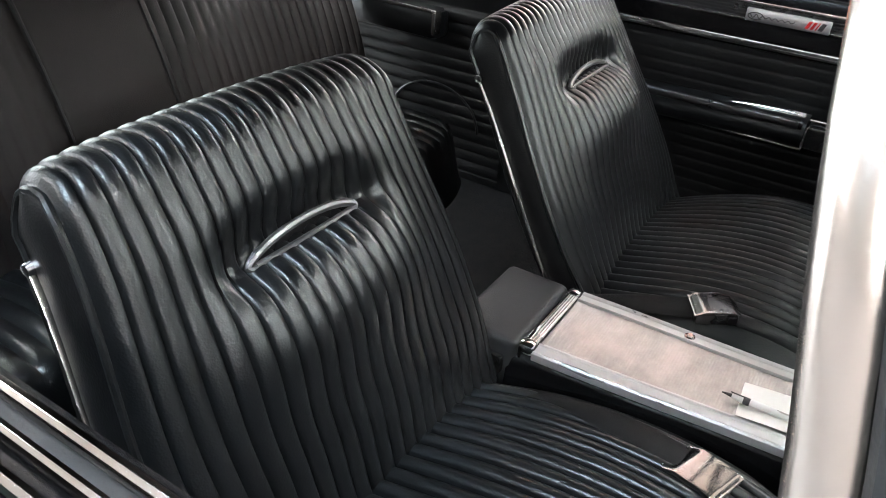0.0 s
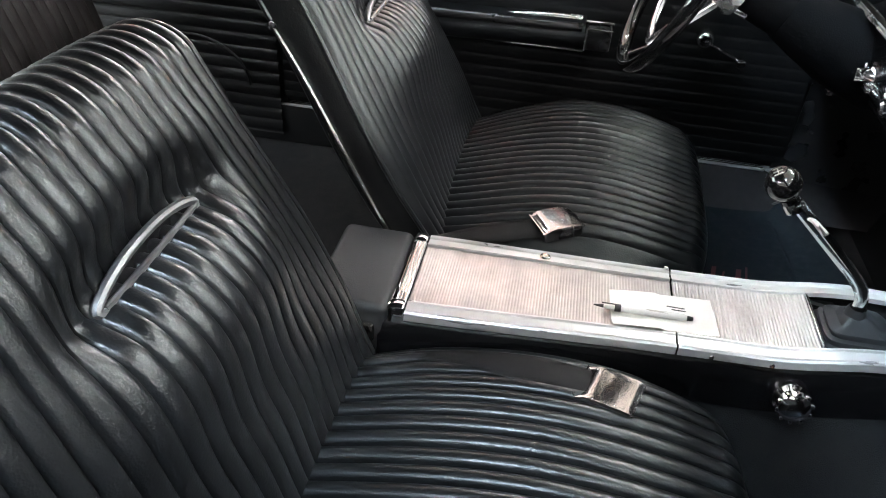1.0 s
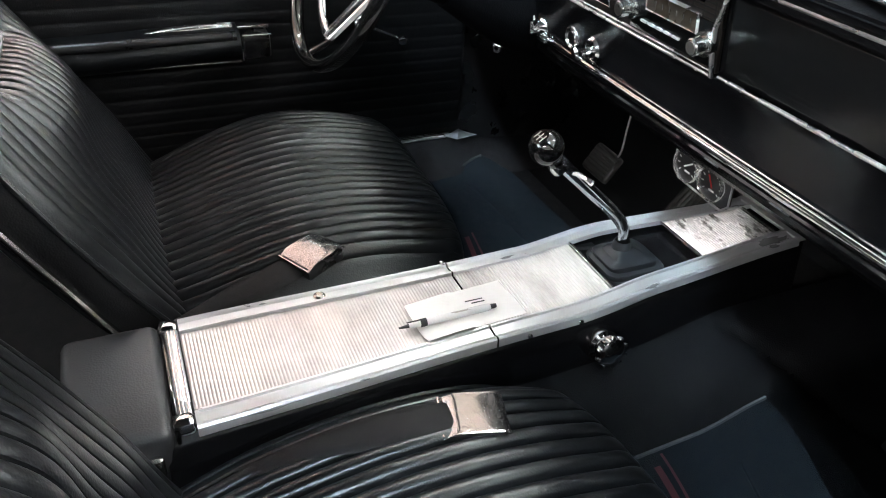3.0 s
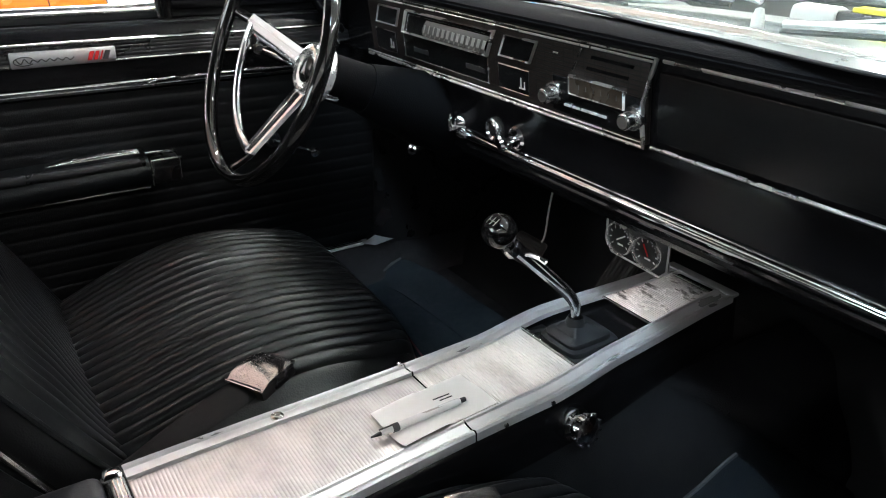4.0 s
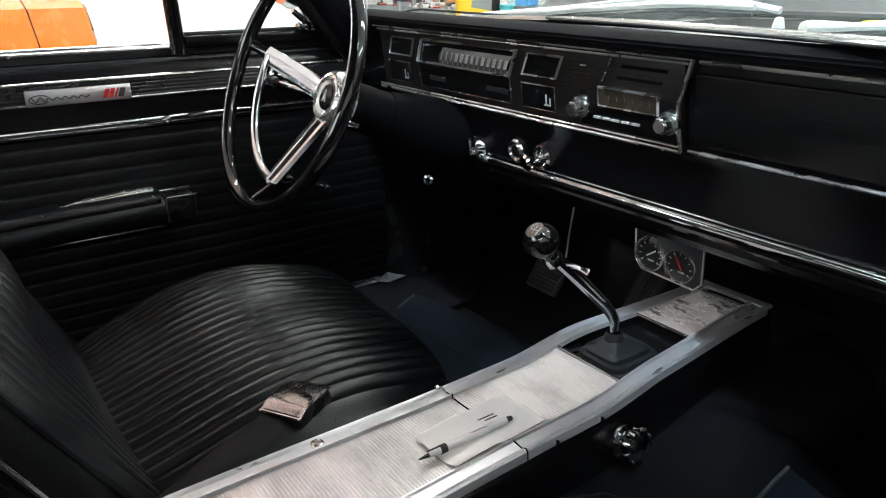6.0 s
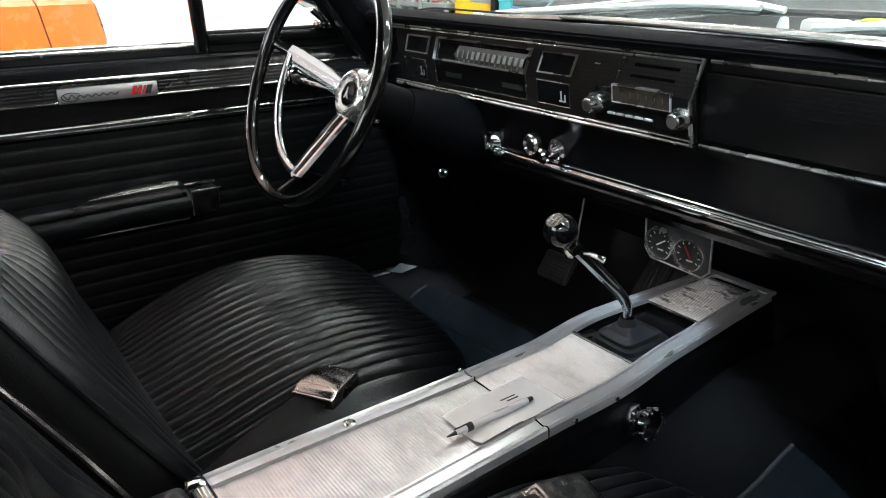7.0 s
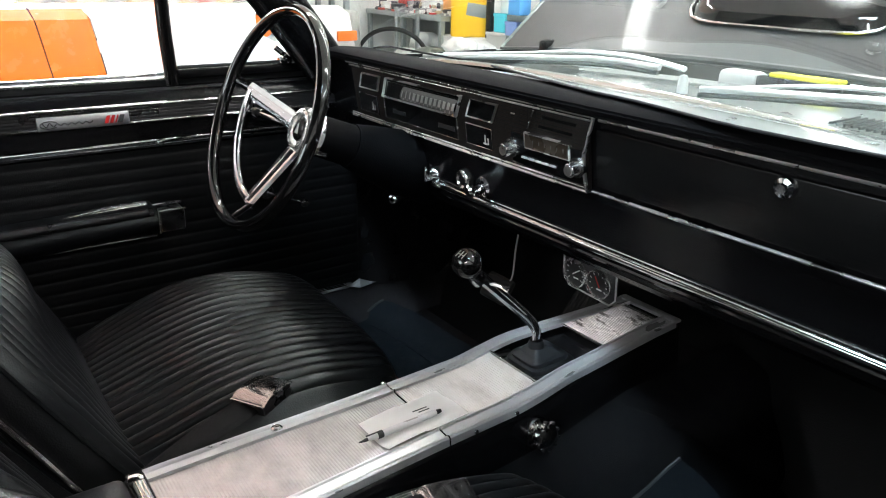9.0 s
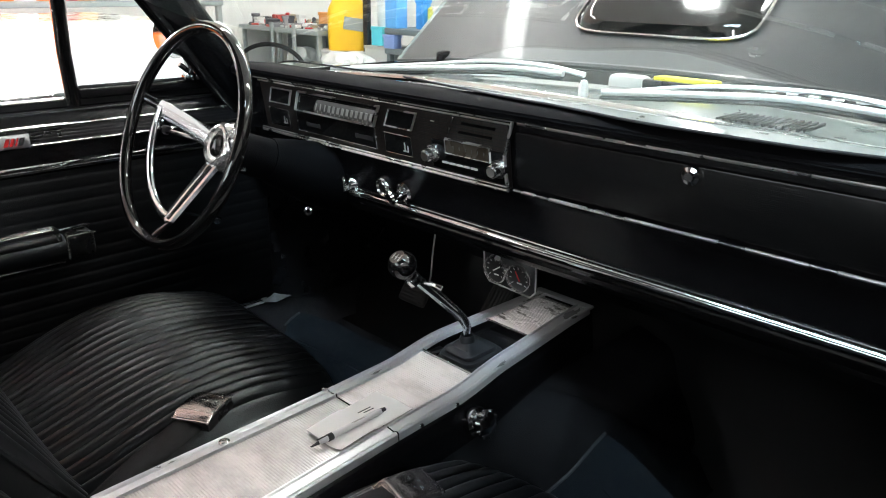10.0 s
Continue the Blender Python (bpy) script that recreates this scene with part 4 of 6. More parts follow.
part("end_cap", box((CX, 0.0575, deck(0.05) - 0.004), (0.194, 0.017, 0.016), 0.004), RAIL, con, "satin end cap across the lid")
for k in range(3):
    part("end_cap_ridge", tube([(CX - 0.085, 0.053 + 0.0045 * k, deck(0.05) + 0.004), (CX + 0.085, 0.053 + 0.0045 * k, deck(0.05) + 0.004)], 0.0012, 6), CHROME, con)
part("end_lip", box((CX, 0.0465, deck(0.05) - 0.018), (0.2, 0.006, 0.04), 0.002), GLOSS_BLACK, con)
part("lid_gap", box((CX, 0.0672, deck(0.06) - 0.004), (0.19, 0.0016, 0.012)), RUBBER, con)
for s in (-1, 1):
    part("end_corner", box((CX + s * 0.087, 0.054, deck(0.05) - 0.001), (0.024, 0.026, 0.018), 0.007), CHROME, con, "chrome corner casting")
fy = 0.99
part("front_rail_end", box((CX, fy + 0.004, deck(fy) - 0.001), (2 * wide(fy) + 0.008, 0.02, 0.006), 0.002), RAIL, con)


def ribbed(y0, y1, pitch=0.0045, depth=0.0005, drop=-0.002):
    """Plate with cross ribs: each ridge a small roof."""
    n = round((y1 - y0) / pitch)

    def fn(u, v):
        y = y0 + (y1 - y0) * v
        return Vector((CX + (2 * u - 1) * (wide(y) - 0.0265), y, deck(y) + drop + depth * abs(math.sin(math.pi * n * v))))
    return sheet(fn, 2, 8 * n)


part("lid_plate", ribbed(0.068, 0.452), RIB, con, "cross-ribbed bright lid plate")
part("middle_plate", ribbed(0.4545, 0.648, depth=0.0018), RIB_FRONT, con, "cross-ribbed metal plate with reflections painted in")
part("front_plate", ribbed(0.815, 0.965, depth=0.0022), RIB_WORN, con, "cross-ribbed tarnished metal plate")
for y in (0.650, 0.812, 0.968):
    part("plate_edge", box((CX, y, deck(y)), (2 * wide(y) - 0.05, 0.004, 0.004), 0.001), CHROME_WORN, con)
part("shift_well", box((CX, 0.731, deck(0.73) - 0.018), (2 * wide(0.73) - 0.05, 0.158, 0.006)), GLOSS_BLACK, con, "dark sunken shifter well")
part("lid_lock", lathe([(0, 0.005), (0.0045, 0.005), (0.005, 0.003), (0.0085, 0.002), (0.0095, -0.003)], pose(CX - wide(0.258) + 0.013, 0.258, deck(0.258)), 20), CHROME_WORN, con, "round lid lock")
part("lid_button", box((CX - wide(0.45) + 0.0, 0.447, deck(0.45) + 0.003), (0.008, 0.010, 0.008), 0.003), CHROME, con)
for s in (-1, 1):
    part("rail_screw", lathe([(0, 0.0025), (0.003, 0.0015), (0.0038, 0)], pose(CX + s * (wide(0.6) + 0.006), 0.58, deck(0.58) - 0.006, 0, s * 60, 0), 10), CHROME, con)
    part("rail_screw", lathe([(0, 0.0025), (0.003, 0.0015), (0.0038, 0)], pose(CX + s * (wide(0.5) + 0.006), 0.50, deck(0.5) - 0.006, 0, s * 60, 0), 10), CHROME, con)
pad = part("rear_pad", box((CX + 0.004, -0.016, 0.492), (0.204, 0.118, 0.192), 0.014, None, 4), BOX_VINYL, con, "grained black rear box")
lampc = part("courtesy_knob", lathe([(0, 0.04), (0.012, 0.04), (0.021, 0.034), (0.023, 0.026), (0.018, 0.021), (0.018, 0.016), (0.024, 0.012), (0.026, 0.004), (0.026, 0)], pose(0.103, 0.614, 0.549, 0, 78, 0), 28), CHROME, con, "chrome knurled knob on the console side")
for k in range(10):
    q = 2 * math.pi * k / 10
    part("knurl", box((0.0225 * math.cos(q), 0.0225 * math.sin(q), 0.030), (0.006, 0.006, 0.010), 0.002, pose(0.103, 0.614, 0.549, 0, 78, 0)), CHROME, lampc)
part("knob_bracket", box((CX + wide(0.66) + 0.035, 0.66, 0.49), (0.012, 0.05, 0.012), 0.004, ), CHROME_WORN, con)

# shifter
shift = thing("gear_lever", "chrome gear lever with a black ball knob", "gear lever")
BZ = deck(0.70)
LX = 0.013


STEPS = [(0.046, 0.056, -0.016), (0.047, 0.057, -0.006), (0.046, 0.056, -0.002), (0.041, 0.050, 0.000), (0.041, 0.050, 0.006), (0.040, 0.049, 0.008), (0.034, 0.042, 0.010), (0.034, 0.042, 0.016), (0.033, 0.040, 0.018), (0.023, 0.027, 0.022), (0.018, 0.020, 0.030), (0.010, 0.010, 0.034)]


def boot(u, v):
    q = 2 * math.pi * u
    hx, hy, z = STEPS[round(v * (len(STEPS) - 1))]
    c, s = math.cos(q), math.sin(q)
    r = (abs(c) ** 6 + abs(s) ** 6) ** (-1 / 6)
    return Vector((LX + hx * c * r, 0.712 - 0.35 * (z + 0.016) + hy * s * r, BZ + z - 0.010))


part("boot", sheet(boot, 48, len(STEPS) - 1, wrap=True), BOOT, shift, "stepped black rubber boot")
part("boot_collar", lathe([(0.015, 0.0), (0.0145, 0.012), (0.012, 0.018), (0.0115, 0.020)], pose(LX, 0.692, BZ + 0.014), 20), BOOT, shift)
stick = bezier([(LX, 0.692, BZ + 0.005), (LX, 0.692, BZ + 0.03), (LX - 0.001, 0.690, BZ + 0.052), (LX - 0.003, 0.672, BZ + 0.078), (LX, 0.612, BZ + 0.135), (LX + 0.002, 0.551, BZ + 0.191)], 8)
part("stick", tube(stick, 0.0092, 12, flat=0.6, up=(1, 0, 0.0)), STICK, shift, "flat bent chrome stick")
part("reverse_lever", tube(bezier([(LX - 0.002, 0.568, BZ + 0.166), (LX + 0.010, 0.588, BZ + 0.164), (LX + 0.026, 0.600, BZ + 0.157)], 4), [0.003] * 4 + [0.0036] * 3 + [0.0046] * 2, 8), CHROME, shift, "small chrome lockout lever")
part("lever_rod", tube([(LX + 0.007, 0.585, BZ + 0.163), (LX + 0.005, 0.66, BZ + 0.092)], 0.0018, 6), CHROME_WORN, shift)
ballm = Matrix.Translation((LX + 0.003, 0.535, BZ + 0.2085)) @ pose(0, 0, 0, 35, 0, 0)
knob = part("knob", lathe([(0.011, -0.029), (0.0125, -0.021)] + [(0.0232 * math.cos(a), 0.0232 * math.sin(a)) for a in [radians(d) for d in range(-60, 60, 10)]] + [(0.012, 0.0202), (0, 0.0202)], ballm, 32), GLOSS_BLACK, shift, "polished black ball knob")
part("knob_ferrule", lathe([(0.0085, -0.045), (0.0115, -0.043), (0.0125, -0.032), (0.011, -0.028)], ballm, 20), CHROME, shift)
for x in (-0.007, 0.0, 0.007):
    part("gear_mark", box((x, 0, 0.0204), (0.0009, 0.012, 0.0008), 0, ballm), FAINT, knob, "pale engraved shift pattern")
part("gear_mark", box((0, 0, 0.0204), (0.0149, 0.0009, 0.0008), 0, ballm), FAINT, knob)

# ---- dashboard ----
dash = thing("dashboard", "black dashboard with chrome-edged instrument panel", "dashboard")
FM = Matrix(((1, 0, 0, 0), (0, -0.146, -0.989, 0.7135), (0, 0.989, -0.146, 0.978), (0, 0, 0, 1)))   # x along, y up the face, z to the seats


def zf(z):
    return (z - 0.978) / 0.989


pad_sec = [(0, 0.83, 1.05), (0, 0.78, 1.060), (0, 0.72, 1.066), (0, 0.697, 1.064), (0, 0.688, 1.056), (0, 0.690, 1.045), (0, 0.702, 1.037), (0, 0.74, 1.033), (0, 0.83, 1.0)]
bow = [(-0.80, -0.055), (-0.7, -0.02), (-0.5, 0), (0.5, 0), (0.7, -0.02), (0.80, -0.055)]
bm = bmesh.new()
prev = None
for x, dy in bow:
    row = [bm.verts.new((x, p[1] + (dy if p[1] > 0.8 else 0), p[2] - (0.012 if abs(x) > 0.75 else 0))) for p in pad_sec]
    if prev:
        for k in range(len(row)):
            bm.faces.new((prev[k], prev[(k + 1) % len(row)], row[(k + 1) % len(row)], row[k]))
    prev = row
part("top_pad", bm, DASHPAD, dash, "black padded dash top")


def sheet_edge(x):
    """Where the pale sheet's near edge lies: far forward over the instruments, nearer elsewhere."""
    return 0.822 - 0.105 * ease(-0.40, 0.12, x) - 0.036 * ease(0.1, 0.36, x) + 0.03 * ease(0.5, 0.72, x)


def dash_top(u, v):
    x = -0.74 + 1.48 * u
    y0, y1 = sheet_edge(x), 0.836 - 0.10 * (x / 0.77) ** 2
    y = y0 + max(0.004, y1 - y0) * v
    return Vector((x, y, 1.0705 - 0.09 * max(0, y - 0.735) - 0.010 * ease(0.68, 0.74, abs(x)) + 0.0015 * math.sin(math.pi * v)))


part("dash_top", sheet(dash_top, 60, 10), BODY, dash, "pale sheet on the dash top under the windscreen")
part("dash_top_edge", tube([dash_top(k / 40, 0) for k in range(41)], 0.0022, 6), RUBBER, dash)
part("pad_seam", tube([(-0.79, 0.6905, 1.051), (0.79, 0.6905, 1.051)], 0.0028, 6), DASHPAD, dash)
part("main_face", box((0.0, zf(0.980), -0.03), (1.60, 0.129, 0.05), 0.004, FM), PAINT_IN, dash)
part("lower_face", extrude([(0, 0.716, 0.922), (0, 0.728, 0.905), (0, 0.735, 0.845), (0, 0.742, 0.80), (0, 0.758, 0.785), (0, 0.80, 0.79), (0, 0.80, 0.922)], (-0.80, 0, 0), (0.80, 0, 0)), PAINT_IN, dash, "glossy black lower dash")
part("lower_moulding", tube([(-0.345, 0.7355, 0.829), (0.79, 0.7355, 0.829)], 0.0072, 14), CHROME, dash, "bright half-round lower moulding")
part("moulding_lip", tube([(-0.335, 0.7338, 0.8395), (0.79, 0.7338, 0.8395)], 0.0018, 8), CHROME, dash)
part("moulding_shadow_lip", tube([(-0.335, 0.740, 0.812), (0.79, 0.740, 0.816)], 0.005, 8), GLOSS_BLACK, dash)
clus = part("instrument_panel", box((-0.282, zf(0.981), -0.002), (0.712, 0.114, 0.006), 0.001, FM), PANEL, dash, "dark scored instrument panel")
for z, x0, x1, r in ((1.0395, -0.655, 0.089, 0.0022), (1.0335, -0.64, 0.086, 0.0016), (0.9275, -0.655, 0.074, 0.0018), (0.9215, -0.655, 0.074, 0.0030)):
    part("panel_moulding", tube([FM @ Vector((x0, zf(z), 0.004)), FM @ Vector((x1, zf(z), 0.004))], r, 8), BEZEL, dash, "bright panel moulding")
part("panel_end", tube([FM @ Vector((0.0735, zf(0.9215), 0.006)), FM @ Vector((0.070, zf(0.955), 0.007)), FM @ Vector((0.070, zf(0.982), 0.007)), FM @ Vector((0.089, zf(1.0395), 0.006))], 0.0030, 8), BEZEL, dash, "bright panel end")
for z0 in (1.0375, 0.9255):
    part("glovebox_moulding", tube([FM @ Vector((0.098 if z0 > 1 else 0.084, zf(z0), 0.004)), FM @ Vector((0.79, zf(z0), 0.004))], 0.0028, 8), BEZEL, dash, "bright glovebox moulding")
glove = part("glovebox_door", box((0.36, zf(0.978), -0.001), (0.54, 0.09, 0.008), 0.003, FM), lattice("faint_scored_panel", (0.004, 0.004, 0.0042), (0.003, 0.003, 0.003), 0.26), dash, "black glovebox lid")
part("glovebox_lock", lathe([(0, 0.012), (0.006, 0.012), (0.0075, 0.009), (0.0125, 0.007), (0.0135, 0.003), (0.0135, 0)], FM @ pose(0.388, zf(1.010), 0.003), 24), CHROME, glove, "round chrome lock button")
# dials: oblong windows with thin bright bezels; the upper row leans over to one side
SLANT = FM @ Matrix(((1, 0.53, 0, -0.53 * zf(0.984)), (0, 1, 0, 0), (0, 0, 1, 0), (0, 0, 0, 1)))
for n, fm, x0, x1, z0, z1 in (("fuel_gauge", SLANT, -0.612, -0.536, 0.988, 1.0225), ("temperature_gauge", FM, -0.617, -0.542, 0.937, 0.977), ("clock_window", SLANT, -0.229, -0.154, 0.988, 1.0235), ("ammeter", FM, -0.230, -0.155, 0.938, 0.977)):
    g = part(n, box(((x0 + x1) / 2, zf((z0 + z1) / 2), 0.0015), (x1 - x0 - 0.004, zf(z1) - zf(z0) - 0.004, 0.003), 0, fm), LENS, clus, "dark gauge window")
    part("bezel", frame_ring(fm, x0, x1, zf(z0), zf(z1), 0.0028 if fm is SLANT else 0.0022, 0.006 if fm is SLANT else 0.0035), BEZEL if fm is SLANT else CHROME_WORN, g, "thin bright gauge bezel")
    if fm is FM:
        part("needle", box((x1 - 0.018, zf(z0 + 0.018), 0.004), (0.002, 0.016, 0.001), 0, FM), MARK, g)
        part("scale", box((x1 - 0.016, zf(z0 + 0.010), 0.0038), (0.014, 0.0022, 0.001), 0, FM), MARK, g)
        part("scale", box((x1 - 0.010, zf(z0 + 0.016), 0.0038), (0.0018, 0.010, 0.001), 0, FM), MARK, g)
sp = part("speedometer", box((-0.383, zf(1.003), 0.0015), (0.250, 0.038, 0.003), 0, SLANT), LENS, clus, "wide dark speedometer window")
part("bezel", frame_ring(SLANT, -0.513, -0.254, zf(0.9815), zf(1.0245), 0.0030, 0.008), BEZEL, sp, "bright speedometer bezel")
part("inner_bezel", frame_ring(SLANT, -0.503, -0.259, zf(0.9825), zf(1.0175), 0.0016, 0.004), CHROME_WORN, sp, "thin inner bezel")
part("lower_lens", box((-0.384, zf(0.960), 0.001), (0.252, 0.040, 0.003), 0, FM), LENS, sp)
part("lower_bezel", frame_ring(FM, -0.513, -0.255, zf(0.9375), zf(0.9815), 0.0022, 0.004), CHROME_WORN, sp, "thin lower bezel")
part("speed_drum", sheet(lambda u, v: SLANT @ Vector((-0.442 + 0.182 * u, zf(0.9985) - 0.0155 + 0.031 * v, 0.0032 + 0.006 * math.sin(math.pi * v))), 4, 10), DRUM, sp, "brownish-grey curved speed drum")
for k in range(13):
    x = -0.446 + 0.0143 * k
    part("speed_mark", box((x + 0.011, zf(1.0005), 0.0092), (0.0028 if k < 3 else 0.0072, 0.014, 0.001), 0, SLANT), FAINT, sp, "pale blurred numeral bar")
    part("speed_tick", box((x + 0.017, zf(0.9885), 0.0080), (0.0012, 0.007, 0.001), 0, SLANT), FAINT, sp)
for x, w in ((-0.456, 0.05), (-0.291, 0.055)):
    part("odometer_frame", frame_ring(FM, x - w / 2, x + w / 2, zf(0.951), zf(0.9615), 0.0016, 0.003), CHROME_WORN, sp)
    part("odometer", box((x, zf(0.9563), 0.0028), (w - 0.004, 0.007, 0.001), 0, FM), DIAL, sp)
# heater slides and radio
for z0, z1 in ((1.0177, 1.0296), (0.9972, 1.0107)):
    part("heater_slide", box((-0.065, zf((z0 + z1) / 2), 0.004), (0.0036, z1 - z0, 0.005), 0.001, SLANT), CHROME, clus, "small chrome heater slide")
part("heater_mark", box((-0.112, zf(1.0146), 0.0022), (0.010, 0.0018, 0.001), 0, SLANT), MARK, clus)
for z in (1.020, 1.004):
    part("heater_slot", box((-0.008, zf(z), 0.0012), (0.075, 0.0045, 0.001), 0, SLANT), LENS, clus, "narrow dark heater slot")
radio = part("radio", box((-0.018, zf(0.957), 0.002), (0.168, 0.054, 0.003), 0.001, FM), LENS, clus, "black radio panel")
part("dial", box((-0.016, zf(0.9755), 0.0042), (0.098, 0.022, 0.002), 0, FM), mat("radio_dial", (0.045, 0.036, 0.027), 0.3), radio, "brownish tuning dial")
for k in range(6):
    part("dial_mark", box((-0.046 + 0.014 * k, zf(0.976), 0.0056), (0.0008, 0.006, 0.0008), 0, FM), HANDLE, radio)
part("dial_bezel", frame_ring(FM, -0.0675, 0.0375, zf(0.962), zf(0.9895), 0.0030, 0.007), BEZEL, radio, "bright dial bezel")
for k in range(5):
    part("preset_button", box((-0.0685 + 0.0169 * k, zf(0.946), 0.005), (0.0140, 0.0034, 0.003), 0.0006, FM), PRESET, radio, "small bright preset button")
for x in (-0.0955, 0.0575):
    kn = part("radio_knob", lathe([(0, 0.026), (0.0095, 0.026), (0.0112, 0.024), (0.0112, 0.013), (0.0085, 0.010), (0.0135, 0.009), (0.0158, 0.0085), (0.0165, 0.004), (0.0165, 0)], FM @ pose(x, zf(0.9585), 0.003), 28), CHROME_WORN, radio, "round bright radio knob")
    part("knob_face", lathe([(0, 0.0268), (0.0080, 0.0268), (0.0080, 0.0262)], FM @ pose(x, zf(0.9585), 0.003), 24), mat("brushed_knob_face", (0.5, 0.47, 0.43), 0.35, 1.0), kn)
# lower switches
LM = Matrix(((1, 0, 0, 0), (0, -0.116, -0.993, 0.7345), (0, 0.993, -0.116, 0.853), (0, 0, 0, 1)))
part("cigar_lighter", lathe([(0, 0.006), (0.010, 0.006), (0.012, 0.003), (0.0165, 0.007), (0.0195, 0.005), (0.020, 0)], LM @ pose(-0.256, 0.007, 0), 28), CHROME_WORN, dash, "round chrome-ringed lighter")
sw = part("pull_switch", lathe([(0, 0.006), (0.011, 0.006), (0.0155, 0.010), (0.0195, 0.006), (0.020, 0)], LM @ pose(-0.193, 0.010, 0), 28), CHROME, dash, "chrome switch bezel")
part("pull_knob", lathe([(0, 0.036), (0.010, 0.035), (0.0140, 0.031), (0.0125, 0.025), (0.006, 0.022), (0.005, 0.0)], LM @ pose(-0.197, 0.008, 0.0, 6, -10, 0), 24), CHROME, sw, "domed chrome pull knob")
ig = part("ignition", lathe([(0, 0.014), (0.010, 0.014), (0.013, 0.010), (0.017, 0.004), (0.017, 0)], LM @ pose(-0.354, -0.006, 0), 24), CHROME, dash, "chrome ignition bezel")
part("key_tab", box((-0.354, -0.004, 0.02), (0.006, 0.022, 0.016), 0.002, LM), CHROME, ig)
part("switch_lip", box((-0.345, -0.024, 0.006), (0.03, 0.008, 0.014), 0.003, LM), CHROME_WORN, dash)
# steering column and wheel
col = thing("steering_column", "black steering column running under the dash", "steering column")
WC = Vector((-0.457, 0.4216, 0.9732))
WA = radians(22.2)
AX = Vector((0, math.cos(WA), -math.sin(WA)))
WM = Matrix.Translation(WC) @ Matrix((Vector((1, 0, 0)), Vector((0, math.sin(WA), math.cos(WA))), -AX)).transposed().to_4x4()    # z to the driver


def along(d, x=0.0):
    return WC + AX * d + Vector((x, 0, 0))


part("tube", tube([along(0.094), along(0.12), along(0.24), along(0.5)], [0.034, 0.040, 0.043, 0.043], 24), DASHPAD, col, "black column tube")
part("shroud", tube([along(0.19, 0.0), along(0.24, 0.005), along(0.31, 0.01), along(0.40, 0.01)], [0.044, 0.055, 0.068, 0.072], 28), DASHPAD, col, "black padded column shroud")
part("collar_lug", box((0.030, -0.030, -0.118), (0.012, 0.010, 0.024), 0.003, WM), CHROME, col, "bright lug on the column collar")
part("opening_trim", tube(bezier([(-0.452, 0.722, 0.896), (-0.428, 0.724, 0.891), (-0.402, 0.726, 0.881), (-0.384, 0.728, 0.860), (-0.372, 0.729, 0.838), (-0.350, 0.730, 0.829)], 6), 0.0036, 8), CHROME, dash, "chrome edge curling round the column opening")
part("turn_stalk", tube(bezier([along(0.085, -0.03), along(0.075, -0.10), along(0.06, -0.165)], 6), 0.0045, 8), CHROME, col, "thin chrome turn stalk")
part("stalk_knob", lathe([(0, 0.012), (0.008, 0.01), (0.010, 0), (0.007, -0.012), (0, -0.013)], Matrix.Translation(along(0.058, -0.17)) @ pose(0, 0, 0, 0, 90, 0), 14), PLASTIC, col)

wheel = thing("steering_wheel", "thin-rimmed black steering wheel with chrome spokes", "steering wheel")
R = 0.2005
bm = bmesh.new()
nR, sR = 144, 14
rings = []
for k in range(nR):
    q = 2 * math.pi * k / nR
    c = Vector((R * math.cos(q), R * math.sin(q), 0))
    radial = c.normalized()
    grip = 1 - 0.10 * (0.5 - 0.5 * math.cos(q * 72)) * (1 if math.sin(q) > 0.15 else 0)
    ring = []
    for j in range(sR):
        p = 2 * math.pi * j / sR
        inner = grip if math.cos(p) < 0 else 1.0
        ring.append(bm.verts.new(WM @ (c + radial * 0.0105 * math.cos(p) * inner + Vector((0, 0, 0.0125 * math.sin(p))))))
    rings.append(ring)
for k in range(nR):
    for j in range(sR):
        bm.faces.new((rings[k][j], rings[(k + 1) % nR][j], rings[(k + 1) % nR][(j + 1) % sR], rings[k][(j + 1) % sR]))
part("rim", bm, GLOSS_BLACK, wheel, "thin glossy black rim with finger grips")
